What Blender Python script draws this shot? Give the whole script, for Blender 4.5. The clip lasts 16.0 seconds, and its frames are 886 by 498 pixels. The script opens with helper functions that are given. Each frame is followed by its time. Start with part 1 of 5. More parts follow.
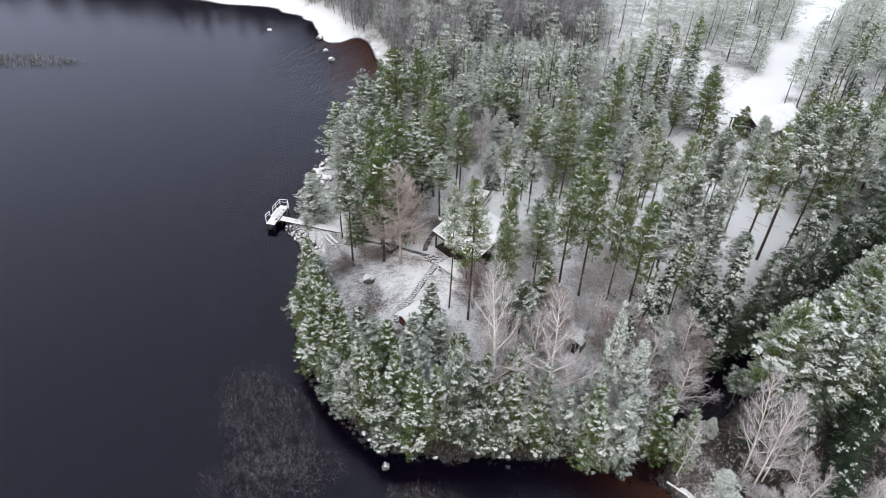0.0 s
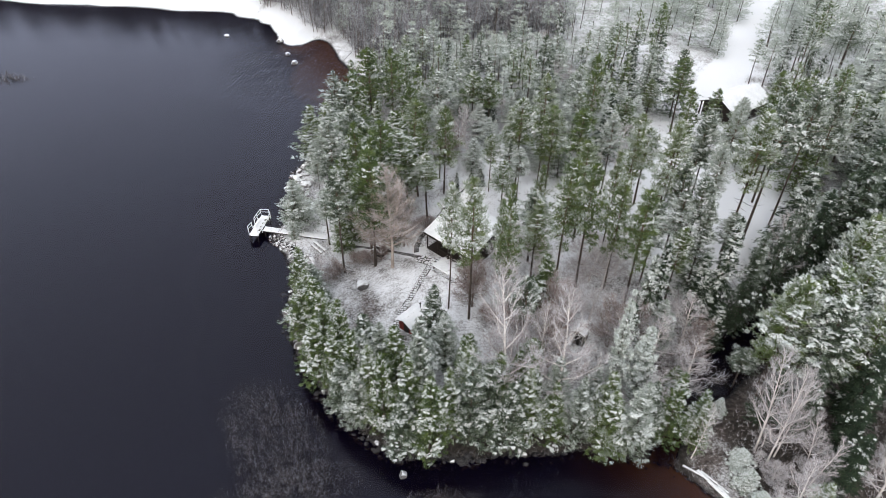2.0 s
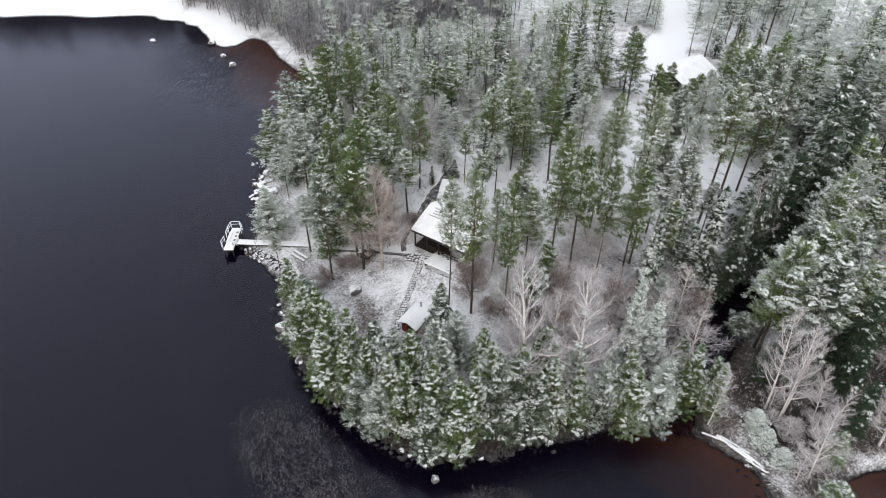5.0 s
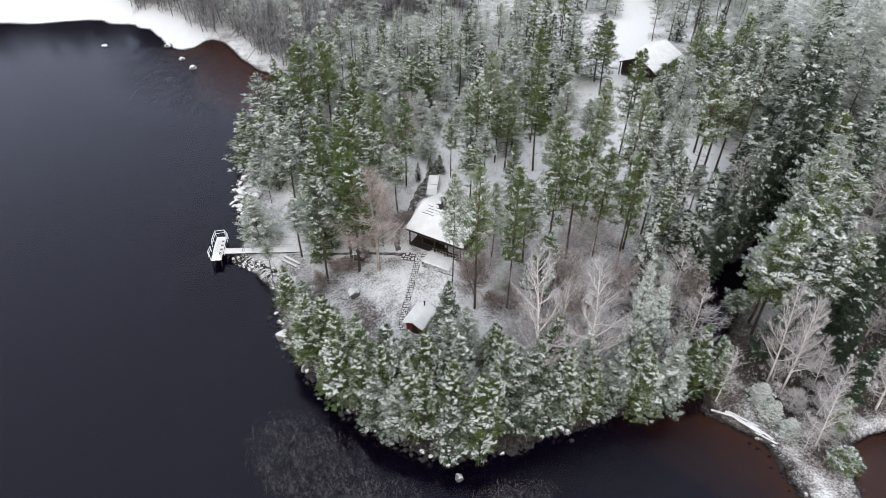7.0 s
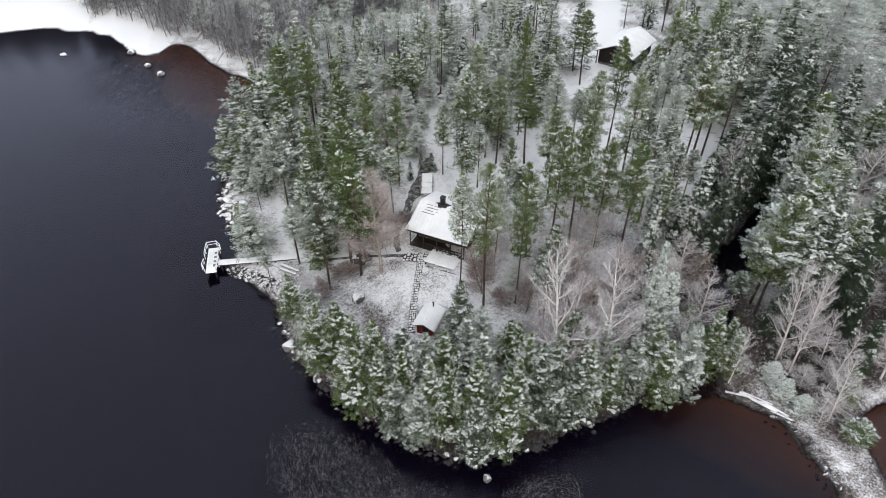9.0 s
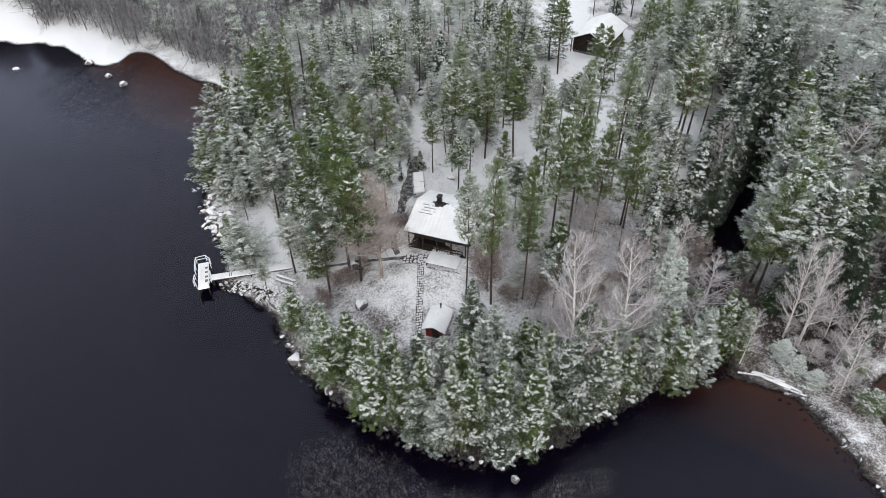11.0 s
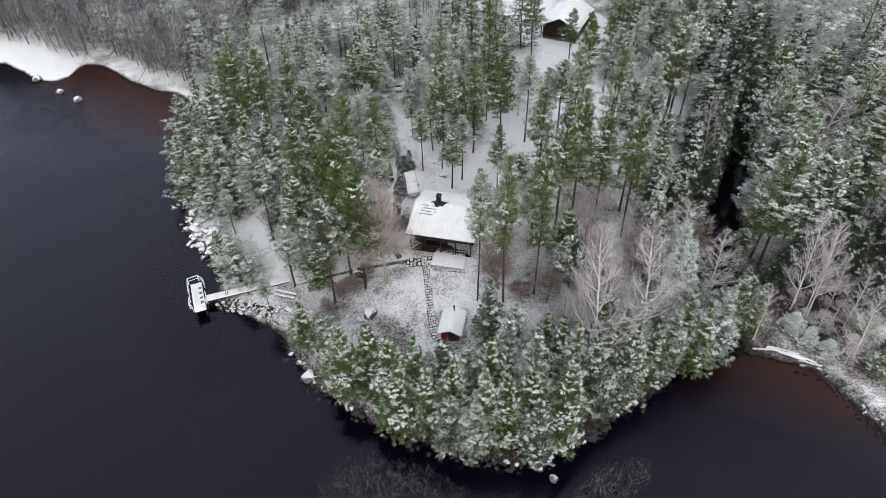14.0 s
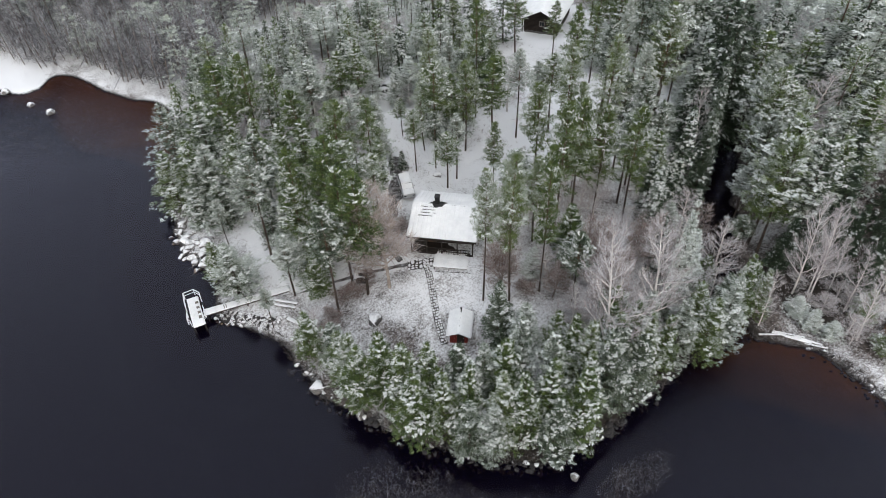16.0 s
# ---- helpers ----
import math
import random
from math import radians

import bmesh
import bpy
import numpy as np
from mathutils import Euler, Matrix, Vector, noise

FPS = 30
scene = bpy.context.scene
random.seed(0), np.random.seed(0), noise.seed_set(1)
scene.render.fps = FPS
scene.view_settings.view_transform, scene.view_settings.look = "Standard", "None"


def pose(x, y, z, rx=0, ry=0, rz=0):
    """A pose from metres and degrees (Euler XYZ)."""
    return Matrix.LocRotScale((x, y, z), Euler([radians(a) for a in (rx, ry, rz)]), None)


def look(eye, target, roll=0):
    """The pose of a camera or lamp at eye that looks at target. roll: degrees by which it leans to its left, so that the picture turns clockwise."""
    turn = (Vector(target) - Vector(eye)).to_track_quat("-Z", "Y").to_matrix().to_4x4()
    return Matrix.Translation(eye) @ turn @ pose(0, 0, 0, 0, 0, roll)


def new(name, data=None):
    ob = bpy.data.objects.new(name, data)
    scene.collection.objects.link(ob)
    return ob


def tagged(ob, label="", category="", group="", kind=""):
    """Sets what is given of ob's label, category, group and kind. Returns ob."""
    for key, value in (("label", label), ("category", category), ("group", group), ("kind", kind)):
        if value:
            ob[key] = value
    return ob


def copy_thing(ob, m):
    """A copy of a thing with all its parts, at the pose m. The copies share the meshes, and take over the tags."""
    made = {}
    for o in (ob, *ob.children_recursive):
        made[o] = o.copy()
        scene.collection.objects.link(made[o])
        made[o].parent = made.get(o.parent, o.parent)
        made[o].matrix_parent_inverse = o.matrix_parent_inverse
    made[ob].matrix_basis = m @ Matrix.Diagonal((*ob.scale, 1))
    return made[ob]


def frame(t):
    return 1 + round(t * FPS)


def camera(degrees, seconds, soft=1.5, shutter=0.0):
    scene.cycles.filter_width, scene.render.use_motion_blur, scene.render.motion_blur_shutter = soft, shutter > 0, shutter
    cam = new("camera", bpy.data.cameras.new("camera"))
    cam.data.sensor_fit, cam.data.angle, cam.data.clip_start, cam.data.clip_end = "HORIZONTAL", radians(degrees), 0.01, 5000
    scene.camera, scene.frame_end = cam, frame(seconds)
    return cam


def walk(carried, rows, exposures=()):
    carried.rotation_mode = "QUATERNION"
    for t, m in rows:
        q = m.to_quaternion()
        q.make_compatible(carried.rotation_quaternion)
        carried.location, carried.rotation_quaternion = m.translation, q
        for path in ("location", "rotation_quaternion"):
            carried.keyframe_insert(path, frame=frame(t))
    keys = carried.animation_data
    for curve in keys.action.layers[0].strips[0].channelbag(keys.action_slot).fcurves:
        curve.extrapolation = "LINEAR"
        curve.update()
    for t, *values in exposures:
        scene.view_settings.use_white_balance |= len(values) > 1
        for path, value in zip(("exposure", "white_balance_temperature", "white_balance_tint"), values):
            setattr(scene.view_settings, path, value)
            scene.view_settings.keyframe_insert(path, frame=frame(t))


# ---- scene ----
cam = camera(68.0, 16.0, soft=0.4)
PATH = [
    (0, (0.209, 0.072, 58.639), (0.246, 1.646, 57.406), 2.1),
    (0.5, (-0.875, 0.367, 58.6), (-0.807, 1.938, 57.365), 1.9),
    (1, (-1.962, 0.664, 58.543), (-1.864, 2.233, 57.307), 1.5),
    (1.5, (-3.074, 0.968, 58.475), (-2.945, 2.533, 57.237), 1.4),
    (2, (-4.236, 1.348, 58.382), (-4.073, 2.909, 57.142), 1.1),
    (2.5, (-5.448, 1.811, 58.274), (-5.253, 3.365, 57.03), 1.0),
    (3, (-6.71, 2.326, 58.181), (-6.481, 3.87, 56.931), 0.8),
    (3.5, (-8.033, 2.814, 58.135), (-7.768, 4.346, 56.877), 0.7),
    (4, (-9.4, 3.296, 58.138), (-9.095, 4.819, 56.878), 0.7),
    (6.5, (-16.2, 6.019, 58.361), (-15.712, 7.477, 57.082), 0.7),
    (7, (-17.434, 6.63, 58.355), (-16.915, 8.074, 57.073), 0.7),
    (7.5, (-18.602, 7.279, 58.336), (-18.06, 8.713, 57.052), 0.6),
    (8, (-19.747, 7.978, 58.313), (-19.178, 9.399, 57.026), 0.5),
    (8.5, (-20.866, 8.772, 58.283), (-20.268, 10.177, 56.991), 0.4),
    (9, (-21.897, 9.62, 58.24), (-21.271, 11.009, 56.943), 0.3),
    (11.5, (-26.462, 14.168, 57.649), (-25.711, 15.48, 56.339), -0.6),
    (12, (-27.257, 15.103, 57.584), (-26.485, 16.402, 56.274), -0.7),
    (12.5, (-27.958, 16.015, 57.533), (-27.17, 17.297, 56.216), -0.9),
    (13, (-28.611, 16.843, 57.515), (-27.806, 18.104, 56.188), -1.0),
    (13.5, (-29.259, 17.638, 57.518), (-28.436, 18.882, 56.186), -1.1),
    (14, (-29.891, 18.438, 57.522), (-29.049, 19.669, 56.19), -1.3),
    (14.5, (-30.48, 19.205, 57.516), (-29.619, 20.421, 56.182), -1.4),
    (15, (-30.988, 19.957, 57.487), (-30.114, 21.16, 56.15), -1.6),
    (15.5, (-31.428, 20.707, 57.453), (-30.541, 21.897, 56.112), -1.8),
    (16, (-31.836, 21.444, 57.43), (-30.935, 22.619, 56.085), -2.0),
]
walk(cam, [(t, look(eye, target, roll)) for t, eye, target, roll in PATH], [(0, 0.78, 6500, 9), (16, 0.54, 6500, 8)])


# ---- world and light: an even overcast sky ----
world = bpy.data.worlds.new("overcast_sky")
scene.world = world
world.use_nodes = True
wn, wl = world.node_tree.nodes, world.node_tree.links
sky = wn.new("ShaderNodeTexSky")
sky.sky_type, sky.sun_disc = "NISHITA", False
sky.sun_elevation, sky.sun_rotation = radians(34), radians(205)
sky.air_density, sky.dust_density, sky.ozone_density = 1.0, 4.0, 1.0
veil = wn.new("ShaderNodeMix")  # a thick even layer of cloud, brightest overhead
veil.data_type = "RGBA"
veil.inputs[0].default_value = 0.86
height = wn.new("ShaderNodeTexCoord")
split = wn.new("ShaderNodeSeparateXYZ")
lift = wn.new("ShaderNodeMapRange")
lift.inputs["To Min"].default_value, lift.inputs["To Max"].default_value = 0.8, 0.8
cloud = wn.new("ShaderNodeVectorMath")
cloud.operation = "SCALE"
cloud.inputs[0].default_value = (4.2, 4.27, 4.45)
wl.new(height.outputs["Generated"], split.inputs[0])
wl.new(split.outputs["Z"], lift.inputs["Value"])
wl.new(lift.outputs[0], cloud.inputs["Scale"])
wl.new(sky.outputs[0], veil.inputs[6])
wl.new(cloud.outputs[0], veil.inputs[7])
wl.new(veil.outputs[2], wn["Background"].inputs["Color"])
wn["Background"].inputs["Strength"].default_value = 0.25
sun = new("sun", bpy.data.lights.new("sun", "SUN"))
sun.data.energy, sun.data.angle, sun.data.color = 0.3, radians(60), (1.0, 0.96, 0.9)
sun.matrix_world = look((0, 0, 0), (0.35, 0.75, -0.56))


# ---- materials ----
class Nodes:
    def __init__(self, name, rough=0.8, metal=0.0, spec=0.3):
        self.m = bpy.data.materials.new(name)
        self.m.use_nodes = True
        self.n, self.l = self.m.node_tree.nodes, self.m.node_tree.links
        self.b = self.n["Principled BSDF"]
        self.b.inputs["Roughness"].default_value = rough
        self.b.inputs["Metallic"].default_value = metal
        self.b.inputs["Specular IOR Level"].default_value = spec

    def add(self, kind, **props):
        node = self.n.new("ShaderNode" + kind)
        for k, v in props.items():
            node.inputs[k].default_value = v
        return node

    def place(self):
        return self.add("NewGeometry").outputs["Position"]

    def noise(self, scale, detail=4.0, rough=0.6, where=None):
        node = self.add("TexNoise", Scale=scale, Detail=detail, Roughness=rough)
        self.l.new(where or self.place(), node.inputs["Vector"])
        return node.outputs["Fac"]

    def ramp(self, fac, *stops):
        node = self.add("ValToRGB")
        e = node.color_ramp.elements
        while len(e) < len(stops):
            e.new(0.5)
        for one, (p, c) in zip(e, stops):
            one.position, one.color = p, (*((c, c, c) if isinstance(c, float) else c), 1)
        self.l.new(fac, node.inputs["Fac"])
        return node.outputs["Color"]

    def mix(self, fac, a, b, how="MIX"):
        node = self.n.new("ShaderNodeMix")
        node.data_type, node.blend_type = "RGBA", how
        for sock, v in ((node.inputs[0], fac), (node.inputs[6], a), (node.inputs[7], b)):
            if isinstance(v, bpy.types.NodeSocket):
                self.l.new(v, sock)
            else:
                sock.default_value = v if isinstance(v, float) else (*v, 1)
        return node.outputs[2]

    def math(self, how, a, b):
        node = self.n.new("ShaderNodeMath")
        node.operation = how
        for sock, v in zip(node.inputs, (a, b)):
            if isinstance(v, bpy.types.NodeSocket):
                self.l.new(v, sock)
            else:
                sock.default_value = v
        return node.outputs[0]

    def axis(self, which):
        node = self.add("SeparateXYZ")
        self.l.new(self.place(), node.inputs[0])
        return node.outputs[which]

    def up(self):
        node = self.add("SeparateXYZ")
        self.l.new(self.add("NewGeometry").outputs["Normal"], node.inputs[0])
        return node.outputs["Z"]

    def bump(self, height, strength=0.4, distance=0.05):
        node = self.add("Bump", Strength=strength, Distance=distance)
        self.l.new(height, node.inputs["Height"])
        self.l.new(node.outputs[0], self.b.inputs["Normal"])

    def done(self, colour):
        if isinstance(colour, bpy.types.NodeSocket):
            self.l.new(colour, self.b.inputs["Base Color"])
        else:
            self.b.inputs["Base Color"].default_value = (*colour, 1)
        return self.m


def plain(name, a, b, scale=6.0, rough=0.8, metal=0.0, bump=0.3):
    """Two tones of one surface, mottled at two scales."""
    k = Nodes(name, rough, metal)
    big, fine = k.noise(scale * 0.25), k.noise(scale * 4, 6.0)
    tone = k.ramp(k.mix(0.5, big, fine), (0.38, a), (0.62, b))
    k.bump(fine, bump, 0.02)
    return k.done(tone)


def snow_over(name, a, b, low=0.35, high=0.75, scale=5.0):
    """A surface on whose upward faces snow lies."""
    k = Nodes(name, 0.85)
    fine = k.noise(scale * 3, 5.0)
    under = k.ramp(fine, (0.35, a), (0.65, b))
    ragged = k.math("ADD", k.up(), k.math("MULTIPLY", k.math("SUBTRACT", k.noise(scale), 0.5), 0.9))
    cover = k.ramp(ragged, (low, 0.0), (high, 1.0))
    k.bump(fine, 0.4, 0.03)
    return k.done(k.mix(cover, under, (0.8, 0.81, 0.83)))


def ground_material():
    k = Nodes("snowy_ground", 0.9)
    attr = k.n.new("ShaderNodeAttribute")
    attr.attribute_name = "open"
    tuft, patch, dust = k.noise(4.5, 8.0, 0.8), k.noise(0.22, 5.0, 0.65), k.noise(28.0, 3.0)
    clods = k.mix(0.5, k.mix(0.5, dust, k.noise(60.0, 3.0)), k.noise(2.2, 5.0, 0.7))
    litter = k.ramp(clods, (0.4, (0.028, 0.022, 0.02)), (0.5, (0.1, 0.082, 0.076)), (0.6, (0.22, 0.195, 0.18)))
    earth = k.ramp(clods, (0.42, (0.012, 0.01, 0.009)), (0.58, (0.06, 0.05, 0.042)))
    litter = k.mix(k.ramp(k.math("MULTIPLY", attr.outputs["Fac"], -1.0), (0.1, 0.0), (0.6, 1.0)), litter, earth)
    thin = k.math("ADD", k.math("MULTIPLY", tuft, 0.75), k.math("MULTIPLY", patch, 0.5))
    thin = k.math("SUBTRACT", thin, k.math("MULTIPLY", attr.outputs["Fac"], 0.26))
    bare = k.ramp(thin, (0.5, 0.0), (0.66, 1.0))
    snow = k.mix(dust, (0.74, 0.75, 0.78), (0.84, 0.85, 0.87))
    land = k.mix(bare, snow, litter)
    z = k.axis("Z")
    sand = k.n.new("ShaderNodeAttribute")
    sand.attribute_name = "sand"
    brown = k.ramp(k.math("ADD", k.math("MULTIPLY", z, 0.55), 1.0), (0.2, (0.008, 0.006, 0.005)), (0.6, (0.085, 0.05, 0.02)), (0.93, (0.24, 0.145, 0.056)), (0.985, (0.035, 0.03, 0.026)))
    bottom = k.mix(k.ramp(sand.outputs["Fac"], (0.1, 0.0), (0.6, 1.0)), (0.004, 0.004, 0.005), brown)
    wet = k.ramp(k.math("ADD", z, k.math("MULTIPLY", k.noise(2.5), 0.3)), (0.16, 1.0), (0.36, 0.0))
    k.bump(k.mix(0.5, tuft, dust), 0.6, 0.12)
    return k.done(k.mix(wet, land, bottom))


def water_material():
    k = Nodes("dark_lake_water")
    ripple = k.add("TexNoise", Scale=1.0, Detail=4.0, Roughness=0.55)
    stretch = k.add("Mapping")
    stretch.inputs["Scale"].default_value = (1.5, 0.4, 1.0)
    stretch.inputs["Rotation"].default_value = (0, 0, radians(-35))
    k.l.new(k.place(), stretch.inputs[0])
    k.l.new(stretch.outputs[0], ripple.inputs["Vector"])
    calm = k.noise(0.03, 2.0)
    gusts = []
    for spot, reach in (((17, 32.5, 0), 26.0), ((-20, 138, 0), 34.0)):  # wind on the bay and on the far cove
        away = k.add("VectorMath")
        away.operation = "DISTANCE"
        k.l.new(k.place(), away.inputs[0])
        away.inputs[1].default_value = spot
        gusts.append(k.ramp(k.math("DIVIDE", away.outputs["Value"], reach), (0.35, 1.0), (0.75, 0.0)))
    bump = k.add("Bump", Strength=0.5, Distance=0.12)
    k.l.new(k.math("MULTIPLY", ripple.outputs["Fac"], k.math("ADD", k.ramp(calm, (0.35, 0.6), (0.65, 1.3)), k.math("MULTIPLY", k.math("MAXIMUM", *gusts), 6.5))), bump.inputs["Height"])
    fres = k.add("Fresnel", IOR=1.325)
    gloss = k.add("BsdfGlossy", Roughness=0.06)
    gloss.inputs["Color"].default_value = (0.78, 0.815, 1.0, 1)
    clear = k.add("BsdfTransparent")
    clear.inputs["Color"].default_value = (0.74, 0.57, 0.4, 1)
    mixed = k.add("MixShader")
    for s in (fres, gloss):
        k.l.new(bump.outputs[0], s.inputs["Normal"])
    body = k.add("BsdfDiffuse")
    body.inputs["Color"].default_value = (0.001, 0.001, 0.014, 1)
    under = k.add("MixShader")
    under.inputs[0].default_value = 0.3
    k.l.new(clear.outputs[0], under.inputs[1])
    k.l.new(body.outputs[0], under.inputs[2])
    k.l.new(fres.outputs[0], mixed.inputs[0])
    k.l.new(under.outputs[0], mixed.inputs[1])
    k.l.new(gloss.outputs[0], mixed.inputs[2])
    k.l.new(mixed.outputs[0], k.n["Material Output"].inputs["Surface"])
    return k.m


def needle_material(name, dark, light, warm, frost):
    """Needles: green that varies from bough to bough and from tree to tree, with hoar frost in patches."""
    k = Nodes(name, 0.75, spec=0.2)
    island = k.add("NewGeometry").outputs["Random Per Island"]
    tree = k.add("ObjectInfo").outputs["Random"]
    own = k.add("TexCoord").outputs["Object"]
    patch = k.math("ADD", k.noise(1.1, 4.0, 0.65, own), k.math("MULTIPLY", k.math("SUBTRACT", island, 0.5), 0.22))
    green = k.ramp(patch, (0.3, dark), (0.52, light), (0.74, warm))
    green = k.mix(k.ramp(tree, (0.4, 0.0), (0.95, 0.65)), green, k.mix(0.5, green, warm))
    rime = k.math("ADD", k.noise(1.9, 4.0, 0.7, own), k.math("MULTIPLY", k.math("SUBTRACT", tree, 0.5), 0.3))
    flat = k.add("SeparateXYZ")
    k.l.new(own, flat.inputs[0])
    reach = k.math("SQRT", k.math("ADD", k.math("POWER", k.math("ABSOLUTE", flat.outputs["X"], 0), 2.0), k.math("POWER", k.math("ABSOLUTE", flat.outputs["Y"], 0), 2.0)), 0)
    rime = k.math("ADD", rime, k.math("MULTIPLY", k.math("SUBTRACT", reach, 0.7), 0.2))
    rime = k.math("ADD", rime, k.math("MULTIPLY", k.math("SUBTRACT", flat.outputs["Z"], 4.8), 0.034))
    rime = k.math("ADD", rime, k.math("MULTIPLY", k.math("SUBTRACT", island, 0.5), 0.1))
    white = k.ramp(rime, (0.72 - 0.4 * frost, 0.0), (0.98 - 0.4 * frost, 0.68))
    return k.done(k.mix(white, green, (0.53, 0.57, 0.54)))


def frost_twig_material(name, a, b, white):
    k = Nodes(name, 0.85)
    island = k.add("NewGeometry").outputs["Random Per Island"]
    return k.done(k.mix(k.ramp(island, (0.25, 0.0), (0.8, white)), k.ramp(k.noise(3.0), (0.35, a), (0.65, b)), (0.66, 0.67, 0.7)))


GROUND, WATER = ground_material(), water_material()
SNOW = plain("fresh_snow", (0.72, 0.73, 0.75), (0.86, 0.87, 0.88), 3.0, 0.8, bump=0.35)
BOUGH_SNOW = plain("snow_on_boughs", (0.58, 0.62, 0.61), (0.84, 0.86, 0.86), 4.0, 0.85, bump=0.2)
PINE_BARK = plain("pine_bark", (0.03, 0.025, 0.023), (0.1, 0.075, 0.06), 3.0, 0.95, bump=0.8)
RED_BARK = plain("upper_pine_bark", (0.06, 0.04, 0.03), (0.16, 0.1, 0.068), 3.0, 0.9, bump=0.6)
BIRCH_BARK = plain("birch_bark", (0.42, 0.38, 0.36), (0.78, 0.75, 0.73), 4.0, 0.8)
PALE_BARK = plain("frosted_pale_bark", (0.26, 0.21, 0.18), (0.52, 0.46, 0.42), 4.0, 0.85)
GREY_BARK = plain("grey_bark", (0.09, 0.07, 0.06), (0.24, 0.2, 0.18), 4.0, 0.9)
GREEN = needle_material("pine_needles", (0.026, 0.044, 0.016), (0.088, 0.128, 0.045), (0.168, 0.208, 0.062), 0.22)
FROSTY = needle_material("frosted_pine_needles", (0.022, 0.036, 0.022), (0.08, 0.106, 0.07), (0.15, 0.178, 0.115), 0.52)
DARK = needle_material("spruce_needles", (0.012, 0.022, 0.013), (0.034, 0.054, 0.032), (0.062, 0.085, 0.045), 0.25)
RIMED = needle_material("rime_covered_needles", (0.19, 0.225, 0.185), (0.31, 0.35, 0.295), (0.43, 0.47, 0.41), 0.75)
THICKET = frost_twig_material("frosted_thicket_twigs", (0.075, 0.073, 0.08), (0.17, 0.165, 0.175), 0.45)
TWIGS = frost_twig_material("frosted_twigs", (0.21, 0.17, 0.165), (0.42, 0.37, 0.365), 0.75)
BROWN_TWIGS = frost_twig_material("brown_twigs", (0.11, 0.062, 0.045), (0.22, 0.14, 0.11), 0.5)
CREAM_TWIGS = frost_twig_material("cream_twigs", (0.26, 0.2, 0.17), (0.46, 0.38, 0.34), 0.5)
REED = frost_twig_material("dry_reed", (0.06, 0.05, 0.045), (0.14, 0.12, 0.108), 0.3)
ROCK = snow_over("snowy_granite", (0.06, 0.058, 0.06), (0.17, 0.16, 0.155), 0.55, 0.95, 2.0)
WET_ROCK = snow_over("wet_shore_stone", (0.012, 0.012, 0.014), (0.06, 0.056, 0.055), 1.0, 1.4, 3.0)
WHITE_ROCK = snow_over("snow_covered_stone", (0.08, 0.075, 0.075), (0.2, 0.19, 0.18), 0.42, 0.85, 2.0)


# ---- the lie of the land ----
def rounded(points, closed=True, times=2):
    """Corner cutting: a bent line through the middle of the given one's sides."""
    p = np.array(points, float)
    for _ in range(times):
        q = np.roll(p, -1, 0) if closed else p[1:]
        a = p if closed else p[:-1]
        cut = np.stack([a * 0.75 + q * 0.25, a * 0.25 + q * 0.75], 1).reshape(-1, 2)
        p = cut if closed else np.vstack([p[:1], cut, p[-1:]])
    return p


LAND = rounded([
    (-900, 420), (-200, 215), (-90, 183), (-62, 180), (-47, 177), (-37, 172), (-30.5, 166), (-28.5, 158), (-26, 153.2), (-22, 153), (-20, 157.5), (-16, 155),
    (-13.6, 145), (-10.5, 137.5), (-6.5, 133), (-9, 122), (-14, 110), (-19, 99), (-20, 91), (-18, 85), (-21.5, 80.5), (-20.5, 77.5), (-17.5, 72),
    (-17.4, 67), (-18, 63), (-15.8, 57), (-12.8, 50), (-8.5, 44), (-3, 40.2), (5, 40), (13, 40.2), (20, 39), (25, 36.5), (27.6, 31),
    (26, 24), (22, 8), (28, 4), (32, 26), (37, 31), (70, 22), (900, -60), (900, 1200), (-900, 1200),
])
CREEK = rounded([(21, 36), (26, 43.5), (33, 49.6), (39, 53.4), (46, 56.6), (54, 61), (64, 70), (80, 76)], closed=False)


def to_line(x, y, line, closed):
    """The least distance from points to a bent line."""
    a = line
    b = np.roll(line, -1, 0) if closed else line[1:]
    a = a if closed else a[:-1]
    best = np.full(np.shape(x), 1e9)
    for (ax, ay), (bx, by) in zip(a, b):
        dx, dy = bx - ax, by - ay
        s = np.clip(((x - ax) * dx + (y - ay) * dy) / (dx * dx + dy * dy + 1e-9), 0, 1)
        best = np.minimum(best, (x - ax - s * dx) ** 2 + (y - ay - s * dy) ** 2)
    return np.sqrt(best)


def inside(x, y, ring):
    hit = np.zeros(np.shape(x), bool)
    for (ax, ay), (bx, by) in zip(ring, np.roll(ring, -1, 0)):
        if ay != by:
            hit ^= ((ay > y) != (by > y)) & (x < (bx - ax) * (y - ay) / (by - ay) + ax)
    return hit


def ease(v):
    v = np.clip(v, 0, 1)
    return v * v * (3 - 2 * v)


def waves(x, y):
    return (np.sin(x * 0.31 + 1.3 * np.sin(y * 0.17)) + np.sin(y * 0.37 + 1.1 * np.sin(x * 0.23 + 2)) + 0.5 * np.sin(x * 0.9 + y * 0.7) + 0.5 * np.sin(y * 1.1 - x * 0.6)) / 3


def shore(x, y):
    """Metres to the water's edge: above zero on land."""
    d = to_line(x, y, LAND, True)
    return np.where(inside(x, y, LAND), d, -d) + 0.35 * waves(x * 2.6, y * 2.6)


